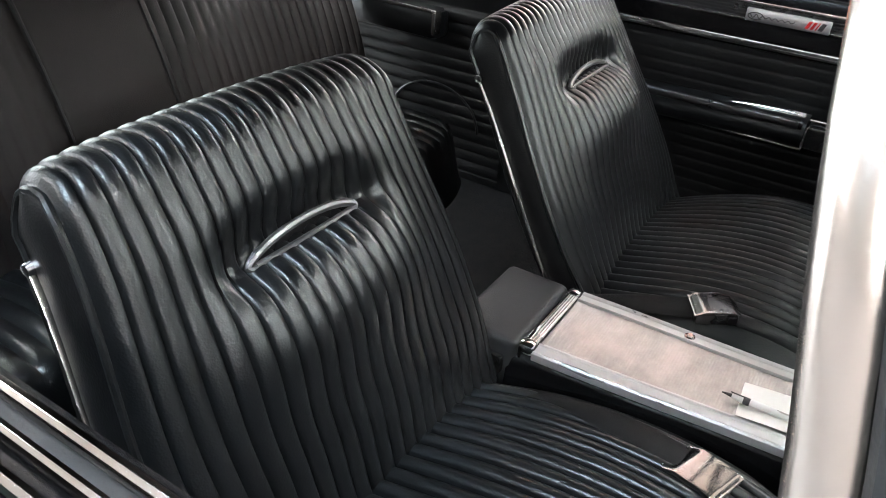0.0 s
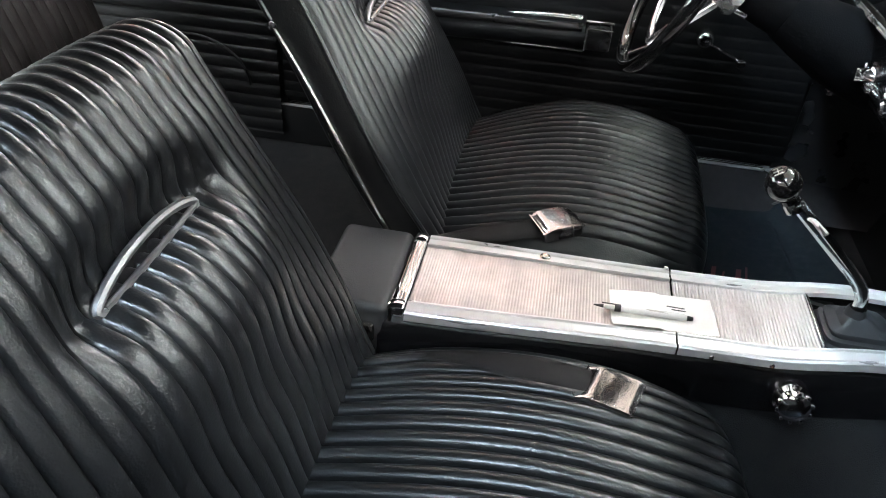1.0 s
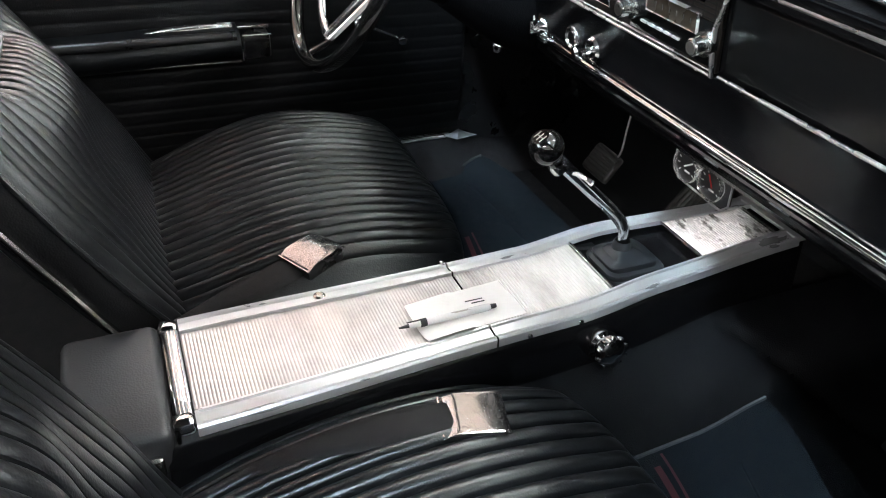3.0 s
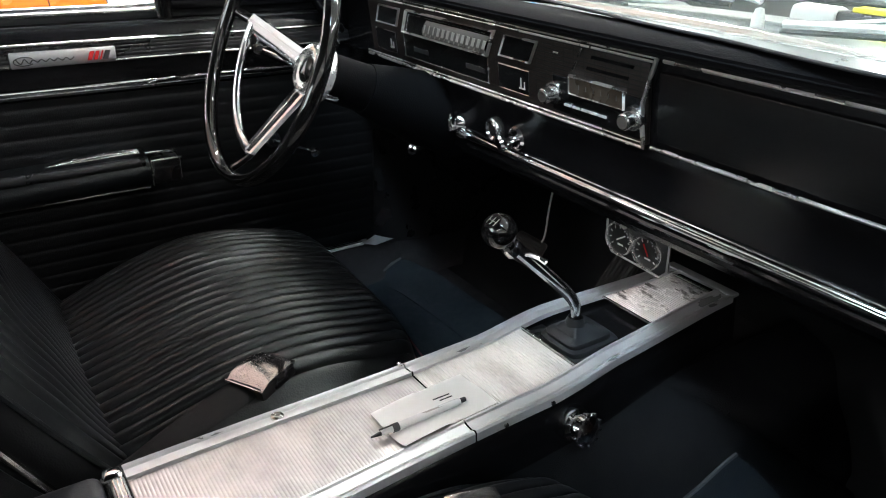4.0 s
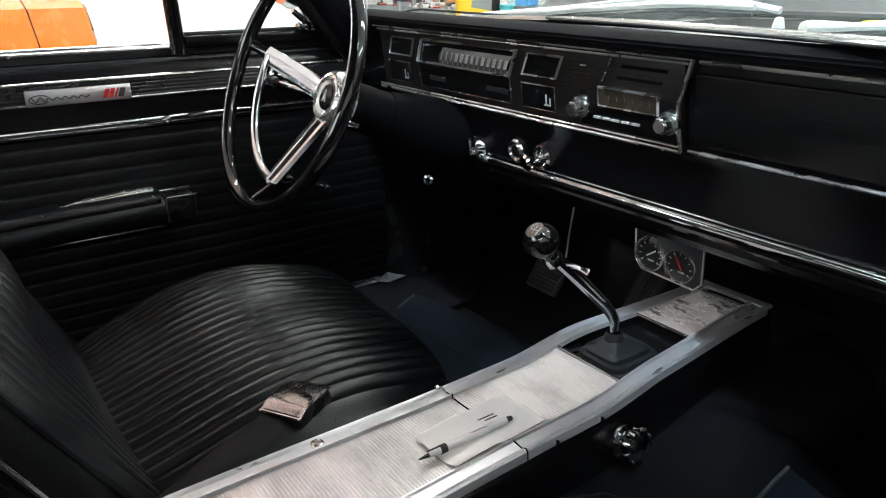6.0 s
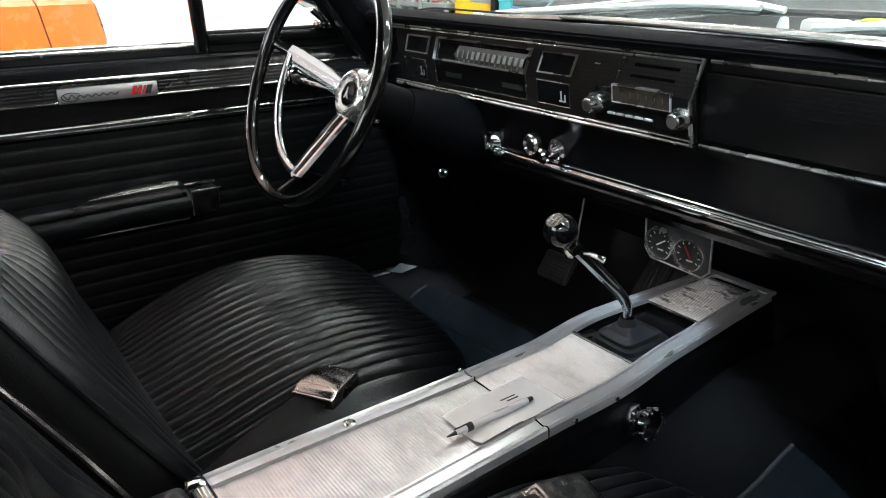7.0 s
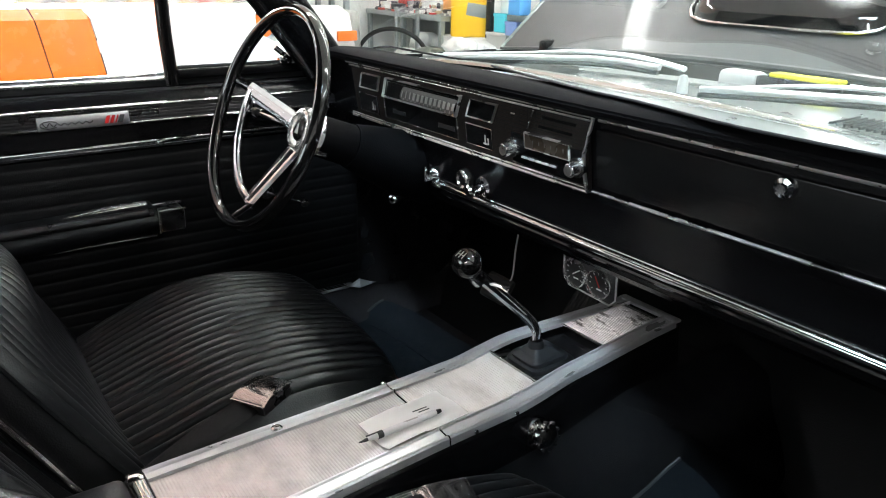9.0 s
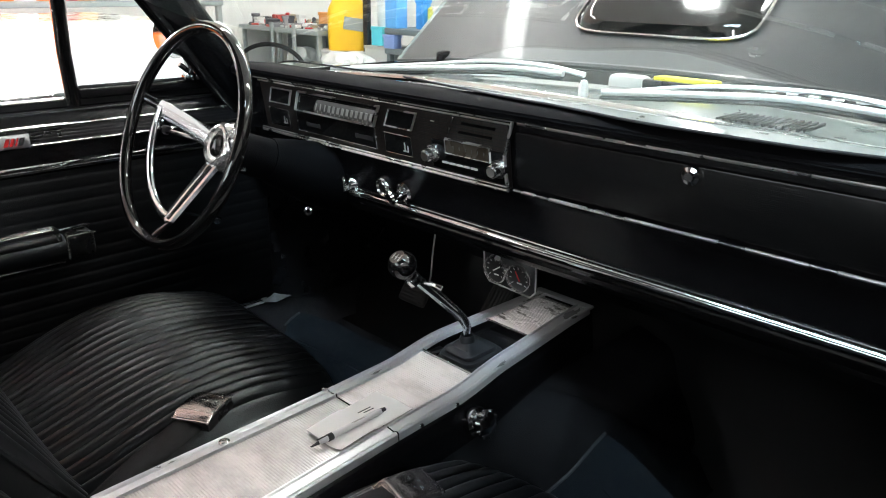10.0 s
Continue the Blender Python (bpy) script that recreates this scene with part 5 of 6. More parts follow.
for a in (165, 20, 265):
    q = radians(a)
    d = Vector((math.cos(q), math.sin(q), 0))
    t = Vector((-math.sin(q), math.cos(q), 0))
    black = part("spoke", tube([WM @ (d * r + Vector((0, 0, z))) for r, z in ((0.03, -0.088), (0.10, -0.058), (0.165, -0.032), (0.2, -0.004))], [0.014, 0.012, 0.0095, 0.009], 10, flat=0.5, up=tuple(-AX)), GLOSS_BLACK, wheel, "black wheel spoke")
    bm = bmesh.new()
    for r0, z0, w0, r1, z1, w1 in ((0.040, -0.076, 0.0195, 0.158, -0.024, 0.0150),):
        o = [d * r0 - t * w0, d * r1 - t * w1, d * r1 + t * w1, d * r0 + t * w0]
        zs = [z0, z1, z1, z0]
        lo = [bm.verts.new(WM @ (p + Vector((0, 0, z - 0.008)))) for p, z in zip(o, zs)]
        hi = [bm.verts.new(WM @ (p * 1 + Vector((0, 0, z)))) for p, z in zip(o, zs)]
        mid = [bm.verts.new(WM @ (d * r + Vector((0, 0, z + 0.005)))) for r, z in ((r0, z0), (r1, z1))]
        for k in range(4):
            bm.faces.new((lo[k], lo[(k + 1) % 4], hi[(k + 1) % 4], hi[k]))
        bm.faces.new((hi[0], hi[1], mid[1], mid[0])), bm.faces.new((mid[0], mid[1], hi[2], hi[3]))
        bm.faces.new((hi[1], hi[2], mid[1])), bm.faces.new((hi[3], hi[0], mid[0])), bm.faces.new(lo)
    cover = part("spoke_cover", bm, CHROME, black, "bright ridged spoke cover")
    if a == 265:
        for off in (-0.010, -0.005, 0.005, 0.010):
            part("flute", tube([WM @ (d * r + t * off * w + Vector((0, 0, z))) for r, z, w in ((0.04, -0.0725, 1.0), (0.10, -0.0465, 0.9), (0.156, -0.0225, 0.8))], 0.0019, 6), CHROME, cover)
arc = [radians(165 + 100 * k / 20) for k in range(21)]
part("horn_ring", tube([WM @ Vector((0.155 * math.cos(q), 0.155 * math.sin(q), -0.027)) for q in arc], 0.0098, 12, flat=0.8, up=tuple(-AX)), CHROME, wheel, "chrome half horn ring")
HUBM = WM @ Matrix.Translation((0, 0, -0.012))
hub = part("hub", lathe([(0.030, -0.094), (0.050, -0.093), (0.051, -0.086), (0.047, -0.079), (0.046, -0.069), (0.041, -0.063), (0.038, -0.060), (0.034, -0.059), (0.031, -0.063), (0.026, -0.064), (0, -0.066)], HUBM, 36), HUB_METAL, wheel, "stepped chrome horn hub")
part("hub_disc", lathe([(0, -0.060), (0.017, -0.060), (0.0215, -0.0625)], HUBM, 28), LENS, hub, "dark centre emblem disc")
part("emblem", extrude([HUBM @ Vector(p) for p in ((-0.006, -0.009, 0), (0.0, -0.004, 0), (0.006, -0.009, 0), (0.0, 0.011, 0))], AX * 0.0605, AX * 0.0585), BADGE, hub, "small bright pointed emblem")

# auxiliary gauges
pod = thing("gauge_panel", "chrome bracket with two round auxiliary gauges", "gauge panel")
GM = Matrix.Translation((-0.028, 0.853, 0.713)) @ Matrix(((1, 0, 0), (0, -0.10, -0.995), (0, 0.995, -0.10))).to_4x4()
o = [(-0.064, 0.036), (-0.064, -0.018), (-0.052, -0.034), (0.050, -0.038), (0.064, -0.024), (0.066, 0.036)]
part("bracket", extrude([GM @ Vector((*p, 0)) for p in o], GM.to_3x3() @ Vector((0, 0, -0.004)), (0, 0, 0)), BRACKET, pod, "dark satin metal bracket plate")
part("bracket_edge", tube([GM @ Vector((*p, 0.001)) for p in o], 0.0017, 8), WIPER_METAL, pod, "bright bracket edge")
part("mount", box((-0.02, 0.85, 0.768), (0.11, 0.03, 0.03), 0.004), PLASTIC, pod)
for x, h, red in ((-0.032, -0.001, False), (0.026, -0.003, True)):
    g = part("gauge", lathe([(0.0, 0.004), (0.0250, 0.004)], GM @ pose(x, h, 0), 32), DIAL, pod, "round black gauge face")
    part("gauge_rim", lathe([(0.0248, 0.004), (0.0252, 0.0095), (0.0266, 0.0112), (0.0282, 0.009), (0.0288, 0.0)], GM @ pose(x, h, 0), 36), HUB_METAL, g, "chrome gauge rim")
    for k in range(9):
        q = radians(220 - 260 * k / 8)
        part("gauge_tick", box((0.0200, 0, 0.0046), (0.0045, 0.0014, 0.0006), 0, GM @ pose(x, h, 0, 0, 0, math.degrees(q))), GAUGE_WHITE, g)
    part("gauge_needle", box((0.004, 0, 0.0056), (0.022, 0.0026, 0.0008), 0, GM @ pose(x, h, 0, 0, 0, 118 if red else 35)), RED if red else GAUGE_WHITE, g, "red pointer" if red else "pale pointer")
    part("gauge_word", box((0.002, -0.011, 0.0046), (0.012, 0.003, 0.0006), 0, GM @ pose(x, h, 0)), GAUGE_WHITE, g)
# pedals and underdash
for x, y, z, w, hh in ((-0.377, 0.932, 0.541, 0.085, 0.062),):
    pd = thing("brake_pedal", "ribbed black rubber brake pedal on a bent arm", "pedal")
    pm = pose(x, y, z, 55, 0, 0)
    part("pad", box((0, 0, 0), (w, hh, 0.016), 0.012, pm, 3), PEDAL_RUBBER, pd, "ribbed rubber pad")
    for k in range(7):
        part("pad_rib", box((0, (k - 3) * hh / 8, 0.008), (w * 0.84, hh / 16, 0.005), 0.001, pm), PEDAL_RUBBER, pd)
    # Only the arm's bright edge is drawn: a thin pale tube as its highlight.
    part("pedal_arm", tube(bezier([(x, y + 0.006, z), (x + 0.034, y + 0.012, z + 0.034), (x + 0.066, y - 0.008, z + 0.13), (x + 0.070, y + 0.01, z + 0.26)], 6), 0.0021, 8), MARK, pd, "pale line for the highlight on the bent arm")
gp = thing("accelerator_pedal", "long ribbed black accelerator pedal", "pedal")
gm = pose(-0.185, 1.0, 0.545, 50, 0, 0)
part("pad", box((0, 0, 0), (0.06, 0.16, 0.012), 0.005, gm), PEDAL_RUBBER, gp)
for k in range(6):
    part("pad_rib", box(((k - 2.5) * 0.0095, 0, 0.007), (0.004, 0.14, 0.004), 0.001, gm), PEDAL_RUBBER, gp)
part("pedal_arm", tube([(-0.185, 1.02, 0.575), (-0.185, 1.1, 0.675)], 0.006, 8), PLASTIC, gp)
hv = thing("brake_release", "black release lever with a bright ring", "lever")
part("rod", tube([(-0.536, 0.752, 0.745), (-0.536, 0.87, 0.755)], 0.005, 8), PLASTIC, hv)
part("ring", lathe([(0.005, 0.004), (0.010, 0.003), (0.010, -0.003), (0.005, -0.004), (0.005, 0.004)], Matrix.Translation((-0.536, 0.747, 0.745)) @ pose(0, 0, 0, 80, 0, 30), 18), CHROME, hv, "bright pull ring")

# floor mats
for s, lab in ((-1, "worn dark floor mat tinted by cool light, driver's footwell"), (1, "worn dark floor mat tinted by cool light, passenger's footwell")):
    mm = thing("floor_mat", lab, "floor mat", "front floor mats")
    inner, outer = (0.20, 0.73) if s < 0 else (0.225, 0.73)

    # The mat ends near y 0.885, in place of the dash's shadow edge.
    def mat_point(u, v):
        x, y = inner + (outer - inner) * u, 0.46 + (0.425 - 0.05 * abs(2 * u - 1) ** 5) * v
        lift = 0.03 * ease(0.8, 1, v) if s < 0 else 0.02 * ease(0.7, 1, v)
        return Vector((s * x, y, max(0.352, flank_z(x, y)) + 0.004 + lift + 0.003 * math.sin(9 * u + 5 * v) + 0.008 * ease(0.9, 1.0, u)))
    part("mat", sheet(mat_point, 30, 24), MAT_COOL, mm)
    mid = 0.42 if s < 0 else 0.10
    for dv, w, lean in ((0.0, 0.022, 0.01), (0.045, 0.011, -0.015), (0.12, 0.026, 0.01), (0.16, 0.011, 0.03)):
        bm = bmesh.new()
        cells = [[bm.verts.new(mat_point(mid - 0.06 - lean + (0.12 + 2 * lean) * a / 6, 0.36 + dv + w * (b - 0.5) + 0.03 * a / 6) + Vector((0, 0, 0.0012))) for a in range(7)] for b in (0, 1)]
        for a in range(6):
            bm.faces.new((cells[0][a], cells[0][a + 1], cells[1][a + 1], cells[1][a]))
        bmesh.ops.solidify(bm, geom=bm.faces[:], thickness=0.002)
        part("stitched_emblem", bm, EMBROIDERY, mm, "dark red stitched emblem bar")
    for u in (0.0, 1.0):
        part("edge_binding", tube([mat_point(u, k / 14) + Vector((0, 0, 0.001)) for k in range(15)], 0.0032, 6), MAT_EDGE, mm, "grey bound edge")
    part("mat_ridge", tube([mat_point(k / 12, 0.78) for k in range(1, 12)], 0.003, 6), MAT_COOL, mm)

# seat belts
def belt(side, pts, bpos, bm_rot):
    b = thing("seat_belt", "black webbing lap belt with a chrome buckle", "seat belt", "lap belts")
    bz = bezier(pts, 8)
    part("webbing", tube(bz, [0.010 + 0.017 * ease(0, 0.7, k / len(bz)) for k in range(len(bz))], 12, flat=0.22, up=(0, 0.1, 1)), WEBBING, b, "black woven webbing")
    m = Matrix.Translation(bpos) @ bm_rot

    def face(u, v):
        x, y = (u - 0.5) * 0.063, (v - 0.5) * 0.068
        return m @ Vector((x, y, 0.022 + 0.0012 * math.sin(math.pi * v) - 0.0055 * ease(0.26, 0.0, v) - 0.002 * ease(0.92, 1.0, v)))
    top = sheet(face, 8, 24)
    part("buckle_body", box((0, 0, 0.009), (0.060, 0.064, 0.018), 0.003, m), PLASTIC, b, "dark buckle housing")
    bmesh.ops.solidify(top, geom=top.faces[:], thickness=0.0018)
    if side > 0:
        part("tongue", box((0.032, -0.004, 0.004), (0.050, 0.046, 0.006), 0.003, m), WEBBING, b, "black tongue under the buckle")
    part("buckle_lid", top, CHROME, b, "polished chrome buckle lid")
    part("buckle_lip", tube([m @ Vector((-0.030, 0.0335, 0.0185)), m @ Vector((0.030, 0.0335, 0.0185))], 0.0014, 8), CHROME, b)
    part("buckle_lip", tube([m @ Vector((-0.030, -0.0335, 0.0185)), m @ Vector((0.030, -0.0335, 0.0185))], 0.0014, 8), CHROME, b)
    return b


belt(1, [(0.185, 0.10, 0.580), (0.196, 0.165, 0.603), (0.206, 0.23, 0.614), (0.214, 0.285, 0.618), (0.220, 0.33, 0.616)], (0.226, 0.355, 0.597), pose(0, 0, 0, 1, -7, -17) @ Matrix.Scale(1.1, 4))
belt(-1, [(-0.108, 0.03, 0.55), (-0.114, 0.10, 0.570), (-0.130, 0.18, 0.586), (-0.148, 0.24, 0.594)], (-0.158, 0.271, 0.588), pose(0, 0, 0, 6, -4, 26) @ Matrix.Scale(1.06, 4))

# paper slip and pen on the console
slip = thing("paper_slip", "white paper slip lying on the ribbed plate", "paper")


def paper(u, v):
    x, y = (u - 0.5) * 0.080, (v - 0.5) * 0.150
    m = pose(CX + 0.022, 0.436, 0, 0, 0, 4)
    p = m @ Vector((x, y, 0))
    return Vector((p.x, p.y, deck(p.y) + 0.0015 + 0.004 * abs(2 * u - 1) ** 3 * (1 if v < 0.5 else 0.3) + 0.0015 * math.sin(7 * u + 4 * v)))


bm = sheet(paper, 14, 18)
part("sheet", bm, PAPER, slip)
for k, (w, dx) in enumerate(((0.026, 0.0), (0.020, 0.004))):
    part("writing_line", box((CX + 0.008 + 0.006 * k, 0.455 + dx, deck(0.45) + 0.0042), (0.002, w, 0.0004)), INK, slip, "faint printed line")
pen = thing("pen", "white ballpoint pen with black cap and tip", "pen")
pa, pb = Vector((CX + 0.030, 0.346, deck(0.346) + 0.007)), Vector((CX + 0.033, 0.474, deck(0.474) + 0.007))
dirp = (pb - pa).normalized()
part("barrel", tube([pa + dirp * 0.028, pa + dirp * 0.03, pb - dirp * 0.014, pb - dirp * 0.006], [0.0048, 0.0052, 0.0052, 0.0045], 14), WHITE_PLASTIC, pen, "white pen barrel")
part("cap_band", tube([pa + dirp * 0.020, pa + dirp * 0.029], 0.0057, 14), INK, pen, "black band")
part("nose_cone", tube([pa + dirp * 0.004, pa + dirp * 0.020], [0.003, 0.0048], 14), WHITE_PLASTIC, pen)
part("clip", box(((pa + dirp * 0.012) + Vector((0, 0, 0.006))), (0.002, 0.022, 0.0012), 0.0004), INK, pen)
part("tip", tube([pa - dirp * 0.010, pa + dirp * 0.004], [0.0010, 0.003], 10), INK, pen)
part("button", tube([pb - dirp * 0.008, pb + dirp * 0.003], [0.0042, 0.0030], 12), INK, pen, "black end plug")
for k in range(2):
    part("imprint", box(pa.lerp(pb, 0.62) + Vector((0.001 * k, 0.004 * k, 0.0052)), (0.0012 + 0.001 * k, 0.030, 0.0004), 0), MARK, pen)


# ---- the neighbouring car ----
other = thing("parked_car", "orange coupe with a pale front wing, parked alongside", "car")


def flank(y0, y1):
    def fn(u, v):
        y = y0 + (y1 - y0) * u
        return Vector((-2.62 + 0.05 * math.sin(math.pi * (0.15 + 0.7 * v)) - (0.10 if v > 0.96 else 0), y - 0.10 * (v - 0.6), 0.32 + 0.72 * v))
    return fn


part("rear_quarter", sheet(flank(-3.1, 0.395), 10, 20), ORANGE, other, "orange rear quarter")
part("door", sheet(flank(0.40, 0.60), 10, 20), ORANGE, other, "orange door panel")
part("door_gap", tube([flank(0.3975, 0.4)(0, k / 12) + Vector((-0.006, 0, 0)) for k in range(13)], 0.006, 6), RUBBER, other)
part("front_wing", sheet(flank(0.605, 1.80), 20, 20), WHITE_PAINT, other, "pale front wing")
part("nose", sheet(lambda u, v: Vector((-2.60 - 0.9 * u - 0.05 * (1 - v), 1.78 + 0.16 * math.sin(math.pi * min(1, 0.12 + u)) ** 0.5 - 0.05 * v, 0.35 + 0.66 * v)), 16, 10), WHITE_PAINT, other, "rounded pale nose")
part("marker_lamp", box((-2.57, 1.74, 0.90), (0.02, 0.11, 0.05), 0.006), ORANGE, other, "orange marker lamp")
part("body_top", box((-3.45, -0.7, 0.97), (1.62, 4.95, 0.12), 0.05), WHITE_PAINT, other)
part("underbody", box((-3.45, -0.7, 0.45), (1.5, 4.8, 0.5), 0.05), RUBBER, other)
part("cabin_glass", sheet(lambda u, v: Vector((-3.45 + (0.74 - 0.18 * v) * math.cos(2 * math.pi * u), -1.3 + (1.15 - 0.35 * v) * math.sin(2 * math.pi * u), 1.03 + 0.33 * v)), 32, 6, wrap=True), DARK_GLASS, other)
part("roof", lathe([(0, 0.06), (0.5, 0.05), (0.8, 0.0)], pose(-3.45, -1.3, 1.36) @ Matrix.Diagonal((0.72, 1.0, 1, 1)), 32), ORANGE, other)
for y in (-1.9, 1.05):
    w = part("wheel", lathe([(0, 0.02), (0.2, 0.02), (0.21, 0.05), (0.31, 0.05), (0.335, 0.02), (0.335, -0.14), (0, -0.14)], pose(-2.66, y, 0.335, 0, 90, 0), 32), RUBBER, other, "black road wheel")
    part("rim", lathe([(0, 0.05), (0.06, 0.05), (0.08, 0.03), (0.19, 0.03), (0.2, 0.052)], pose(-2.66, y, 0.335, 0, 90, 0), 28), CHROME_WORN, w)

# ---- benches and stored goods ----
random.seed(5)


def bench(name, label, x0, x1, y0, y1, tops):
    b = thing(name, label, "workbench", "workshop benches")
    for k, z in enumerate(tops):
        part("shelf", box(((x0 + x1) / 2, (y0 + y1) / 2, z), (x1 - x0, y1 - y0, 0.05), 0.008), STEEL, b, "grey steel shelf")
    for x in (x0 + 0.04, (x0 + x1) / 2, x1 - 0.04):
        for y in (y0 + 0.04, y1 - 0.04):
            part("post", box((x, y, max(tops) / 2), (0.05, 0.05, max(tops)), 0.005), STEEL, b)
    part("back_panel", box(((x0 + x1) / 2, y1 - 0.01, 0.46), (x1 - x0, 0.02, 0.5), 0.002), STEEL, b, "grey-green back panel")
    return b


def tub(x, y, z, s, color, label, kind="box"):
    m = bpy.data.materials.get("goods_%s" % str(color)) or mat("goods_%s" % str(color), color, 0.5, spots=0.15, scale=8)
    if kind == "jug":
        t = thing("oil_jug", label, "jug")
        turn = pose(x, y, z, 0, 0, 51)
        rows = [(0.94, 0.0), (1.0, 0.03), (1.0, 0.58), (0.96, 0.66), (0.72, 0.80), (0.42, 0.88), (0.22, 0.93), (0.20, 1.0), (0.0, 1.0)]

        def wall(u, v):
            w, h = rows[round(v * (len(rows) - 1))]
            c, k = math.cos(2 * math.pi * u), math.sin(2 * math.pi * u)
            r = (abs(c) ** 5 + abs(k) ** 5) ** -0.2
            return turn @ Vector((0.5 * s[0] * w * c * r - 0.06 * s[0] * (1 - w), 0.5 * s[1] * w * k * r, s[2] * h))
        part("bottle", sheet(wall, 32, len(rows) - 1, wrap=True), m, t)
        part("label", box((0.02, -s[1] / 2 - 0.002, s[2] * 0.44), (s[0] * 0.5, 0.004, s[2] * 0.2), 0, turn @ pose(0, 0, 0, 0, 8, 0)), STEEL, t, "grey blank label")
        part("cap", lathe([(0.035, 0), (0.035, 0.03), (0, 0.03)], turn @ pose(-0.048 * s[0], 0, s[2]), 14), INK, t)
    elif kind == "bag":
        t = thing("plastic_bag", label, "bag")

        def lump(u, v):
            q = 2 * math.pi * u
            r = math.sin(math.pi * (0.08 + 0.86 * v)) * (1 + 0.16 * math.sin(3 * q + x * 9) + 0.1 * math.sin(7 * q + 5 * v) + 0.07 * math.sin(13 * q - 11 * v + 3 * y) + 0.05 * math.sin(19 * v + 5 * q))
            return Vector((x + 0.5 * s[0] * r * math.cos(q), y + 0.5 * s[1] * r * math.sin(q), z + s[2] * (0.5 - 0.5 * math.cos(math.pi * v))))
        part("bag", sheet(lump, 40, 16, wrap=True), m, t)
    elif kind == "can":
        t = thing("can", label, "can")
        part("can", lathe([(0, 0), (0.5 * s[0], 0), (0.5 * s[0], 0.9 * s[2]), (0.3 * s[0], s[2]), (0, s[2])], pose(x, y, z), 18), m, t)
    elif kind == "tool":
        t = thing("hand_tool", label, "tool")
        lean = pose(x, y, z + 0.012, 0, 0, 180 * random.random())
        part("shank", tube([lean @ Vector((-0.09, 0, 0)), lean @ Vector((0.02, 0, 0.004)), lean @ Vector((0.10, 0.01, 0.0))], [0.007, 0.008, 0.013], 8), CHROME_WORN, t)
        part("grip", tube([lean @ Vector((-0.13, 0, 0)), lean @ Vector((-0.05, 0, 0.001))], [0.011, 0.013], 8), m, t, "coloured grip")
    else:
        t = thing("storage_box", label, "box")
        part("box", box((x, y, z + s[2] / 2), s, 0.01), m, t)
        part("lid", box((x, y, z + s[2] - 0.01), (s[0] + 0.012, s[1] + 0.012, 0.03), 0.006), m, t)
    return t


bench("workbench", "long grey steel workbench crowded with parts", -6.95, -5.45, 4.35, 5.05, (0.2, 0.735))
rack = bench("storage_rack", "slate grey steel rack with boxes", -4.62, -3.6, 4.5, 5.05, (0.30, 0.62, 0.80))
for p in rack.children:
    p.data.materials[0] = SLATE
cols = [(0.6, 0.05, 0.05), (0.75, 0.75, 0.75), (0.05, 0.05, 0.06), (0.3, 0.3, 0.32), (0.7, 0.7, 0.68), (0.1, 0.1, 0.11), (0.55, 0.1, 0.08), (0.65, 0.66, 0.66), (0.5, 0.42, 0.3)]
for k in range(130):
    x, y = -6.88 + 1.38 * random.random(), 4.40 + 0.58 * random.random()
    s = (0.03 + 0.13 * random.random() ** 2, 0.03 + 0.10 * random.random(), 0.015 + 0.11 * random.random() ** 2)
    tub(x, y, 0.76, s, random.choice(cols), "small part or tool lying on the bench top", random.choice(("box", "can", "tool", "tool")))
hoop = thing("rubber_hoop", "thin black rubber hoop leaning under the bench", "hoop")
part("hoop", tube([(-5.80 + 0.33 * math.cos(q), 4.0 + 0.22 * math.cos(q), 0.315 + 0.315 * math.sin(q)) for q in (2 * math.pi * k / 36 for k in range(36))], 0.022, 8, True), RUBBER, hoop)
stand = thing("clear_tube_stand", "two pale upright tubes standing before the bench", "tubes")
for x in (-6.12, -5.72):
    part("tube", tube([(x, 4.25, 0.0), (x, 4.25, 0.82)], 0.022, 10), STEEL, stand, "pale upright tube")
tub(-5.62, 4.75, 0.76, (0.30, 0.3, 0.16), (0.75, 0.33, 0.1), "orange cardboard box on the bench corner")
tub(-5.28, 4.6, 0.575, (0.40, 0.24, 0.60), (0.95, 0.55, 0.02), "big yellow plastic jug with a dark label", "jug")
tub(-5.28, 4.6, 0.0, (0.55, 0.4, 0.575), (0.7, 0.71, 0.7), "pale grey storage crate under the jug")
post = thing("rack_post", "dark upright steel post beside the jug", "post")
part("post", box((-5.01, 4.62, 0.75), (0.07, 0.05, 1.5), 0.006), PLASTIC, post)
tub(-4.88, 4.76, 0.645, (0.17, 0.1, 0.47), (0.78, 0.85, 0.88), "white carton on the stacked goods")
tub(-4.88, 4.66, 0.645, (0.165, 0.06, 0.17), (0.1, 0.62, 0.75), "cyan carton on the stacked goods")
tub(-4.72, 4.66, 0.645, (0.07, 0.07, 0.24), (0.9, 0.5, 0.03), "yellow spray can with a dark cap", "can")
tub(-4.79, 4.80, 0.645, (0.06, 0.06, 0.42), (0.04, 0.04, 0.05), "black bottle standing behind the can", "can")
tub(-4.56, 4.60, 0.825, (0.16, 0.14, 0.3), (0.12, 0.4, 0.8), "mid-blue box on the rack")
tub(-4.56, 4.55, 0.645, (0.15, 0.1, 0.12), (0.2, 0.3, 0.6), "blue and white packet on the lower shelf")
tub(-4.30, 4.7, 0.825, (0.10, 0.1, 0.25), (0.05, 0.3, 0.75), "deep blue carton on the rack")
tub(-4.16, 4.7, 0.825, (0.12, 0.12, 0.2), (0.55, 0.6, 0.12), "olive-yellow tin on the rack", "can")
tub(-3.98, 4.7, 0.825, (0.2, 0.2, 0.2), (0.75, 0.75, 0.75), "plain white box on the rack")
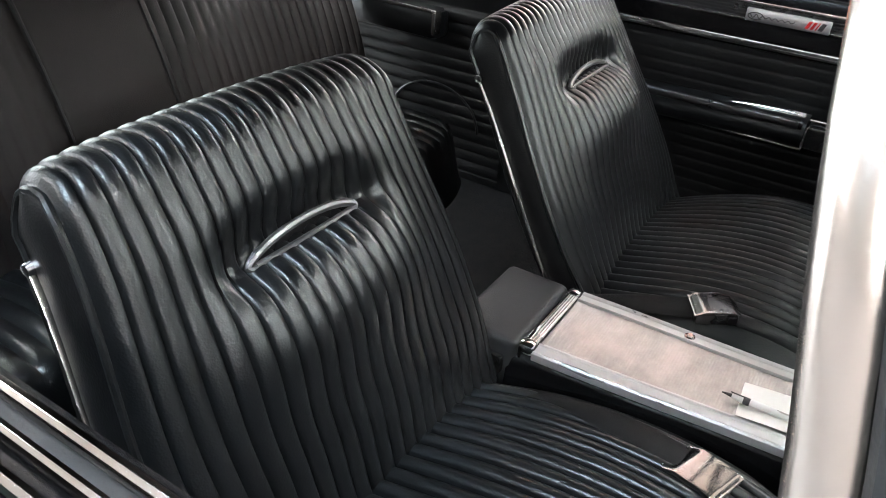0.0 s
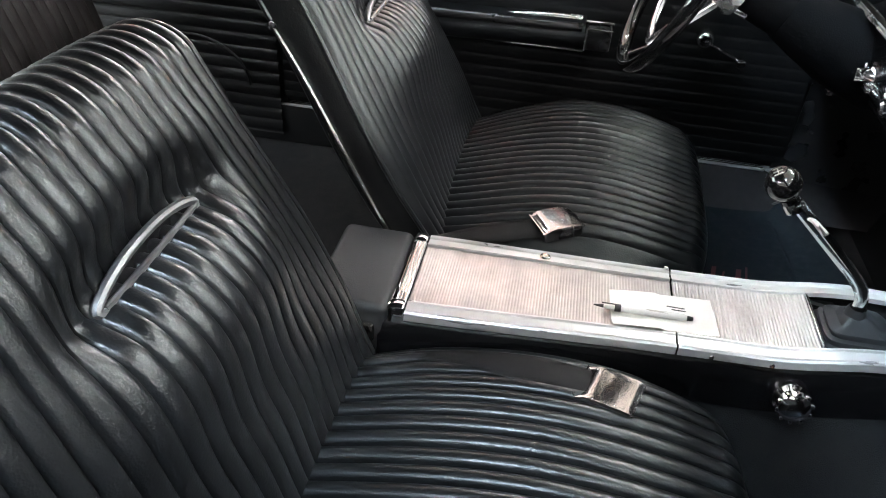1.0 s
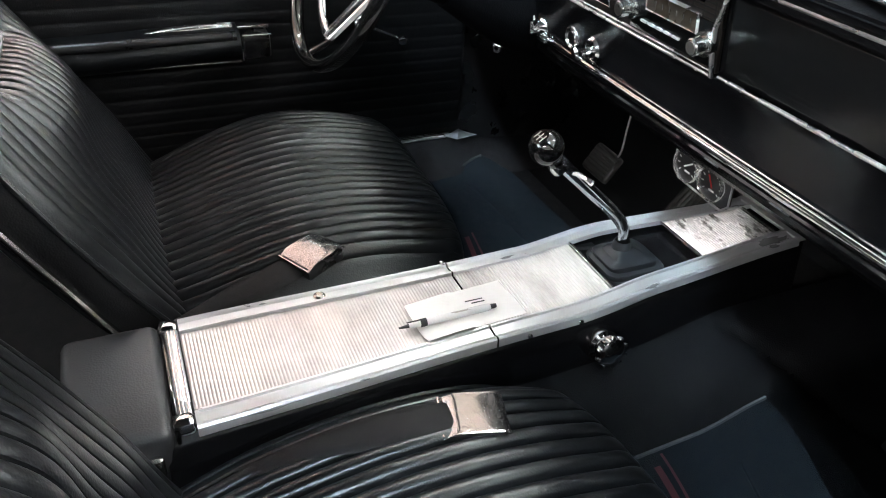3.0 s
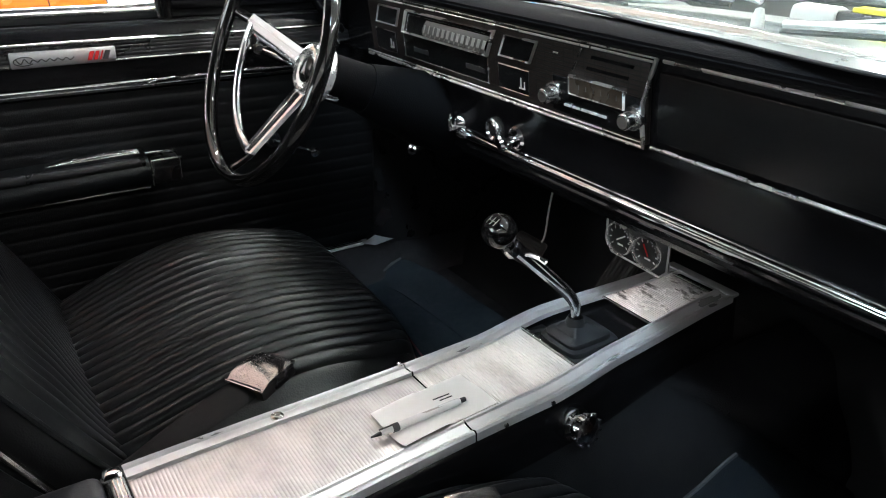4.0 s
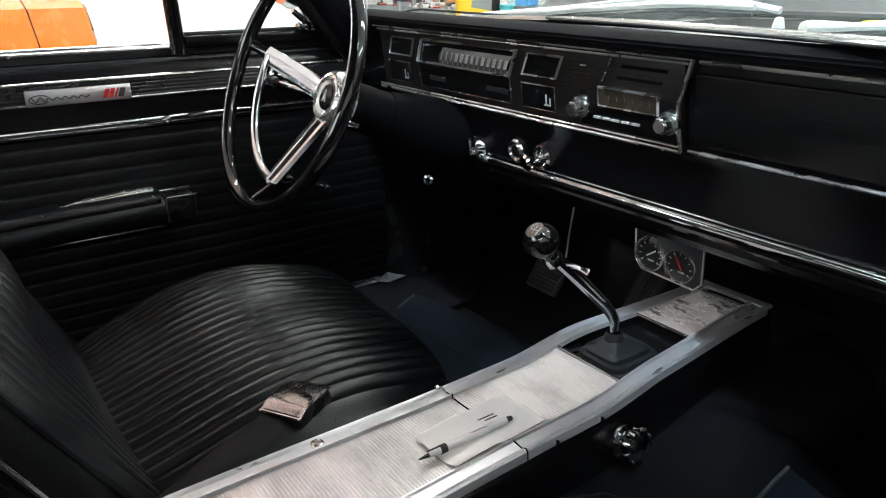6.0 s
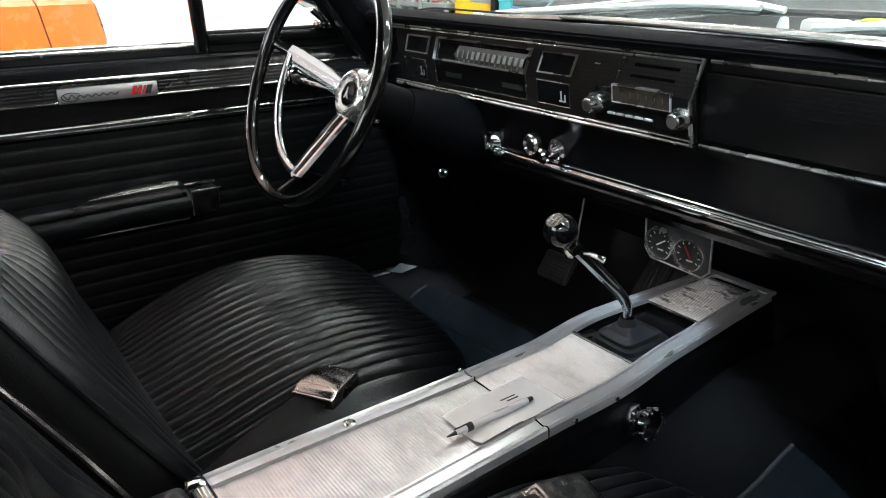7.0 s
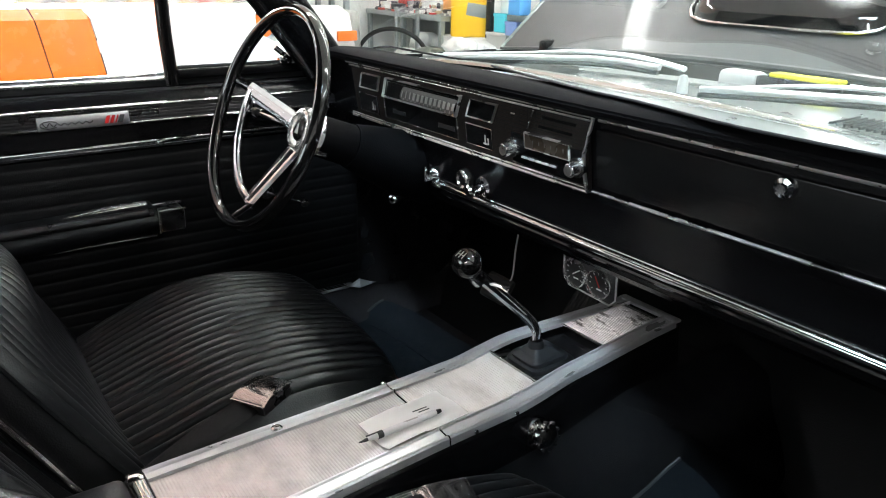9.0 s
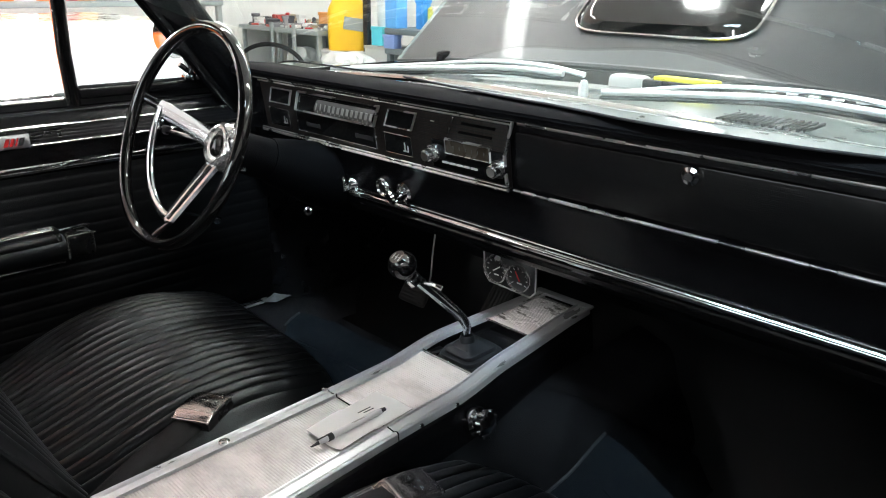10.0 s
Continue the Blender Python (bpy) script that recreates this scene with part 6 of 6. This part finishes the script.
tub(-4.83, 4.72, 0.0, (0.36, 0.28, 0.64), (0.5, 0.51, 0.5), "grey storage crate holding cartons")
tub(-4.98, 4.32, 0.40, (0.56, 0.36, 0.20), (0.68, 0.69, 0.68), "crumpled white plastic bag", "bag")
tub(-5.95, 4.30, 0.16, (0.34, 0.3, 0.26), (0.66, 0.67, 0.63), "crumpled white plastic bag", "bag")
tub(-5.88, 4.45, 0.36, (0.3, 0.3, 0.22), (0.55, 0.58, 0.57), "clear plastic bag of parts", "bag")
tub(-5.40, 4.22, 0.18, (0.48, 0.35, 0.30), (0.14, 0.15, 0.13), "dark grey sack of parts", "bag")
tub(-4.75, 4.15, 0.22, (0.5, 0.35, 0.3), (0.62, 0.63, 0.62), "grey-white plastic sack standing on the floor", "bag")
tub(-6.62, 4.0, 0.0, (1.3, 0.3, 0.16), (0.72, 0.73, 0.72), "long white carton on the floor")
tub(-5.5, 4.1, 0.0, (0.9, 0.3, 0.18), (0.6, 0.6, 0.58), "pale carton on the floor")
tub(-4.95, 4.25, 0.0, (0.5, 0.45, 0.40), (0.45, 0.46, 0.46), "grey crate on the floor")
tub(-6.35, 3.3, 0.46, (0.16, 0.2, 0.16), (0.85, 0.28, 0.06), "small orange box standing on a crate")
tub(-6.4, 3.3, 0.0, (0.6, 0.5, 0.46), (0.8, 0.8, 0.78), "white storage crate on the floor")
# shelf along the far wall, beyond the parked car
bench("workbench", "low shelf with orange and black goods by the wall", -6.6, -5.9, 0.2, 3.6, (0.3, 1.02))
for k in range(20):
    y = 0.3 + 3.2 * (k + random.random() * 0.5) / 20
    tub(-6.2, y, 1.045, (0.3, 0.12 + 0.06 * random.random(), 0.05 + 0.18 * random.random()), random.choice([(0.8, 0.25, 0.03), (0.06, 0.06, 0.06), (0.75, 0.74, 0.72), (0.5, 0.05, 0.04), (0.7, 0.4, 0.1)]), "box of goods on the shelf")
yb = thing("battery_cover", "yellow-topped black battery cover in the engine bay", "cover")
part("body", box((0.045, 1.315, 1.034), (0.17, 0.04, 0.022), 0.004), PLASTIC, yb)
part("cover", box((0.055, 1.315, 1.0495), (0.14, 0.036, 0.009), 0.003), mat("yellow_plastic", (0.8, 0.7, 0.03), 0.4), yb, "yellow cover strip")
res = thing("washer_bottle", "white plastic washer bottle in the engine bay", "bottle")
part("bottle", box((-0.085, 1.32, 1.024), (0.09, 0.05, 0.05), 0.012), mat("yellowed_white_plastic", (0.5, 0.5, 0.47), 0.4), res)
seal = thing("hood_seal", "black rubber hood seal with pale clips", "seal")
part("strip", tube(bezier([(0.14, 1.30, 1.040), (0.35, 1.29, 1.040), (0.6, 1.25, 1.030)], 8), 0.009, 8), RUBBER, seal)
for k in range(11):
    part("clip", box((0.16 + 0.042 * k, 1.293 - 0.0028 * k, 1.051 - 0.0006 * k), (0.020, 0.010, 0.004), 0.001), WHITE_PLASTIC, seal)
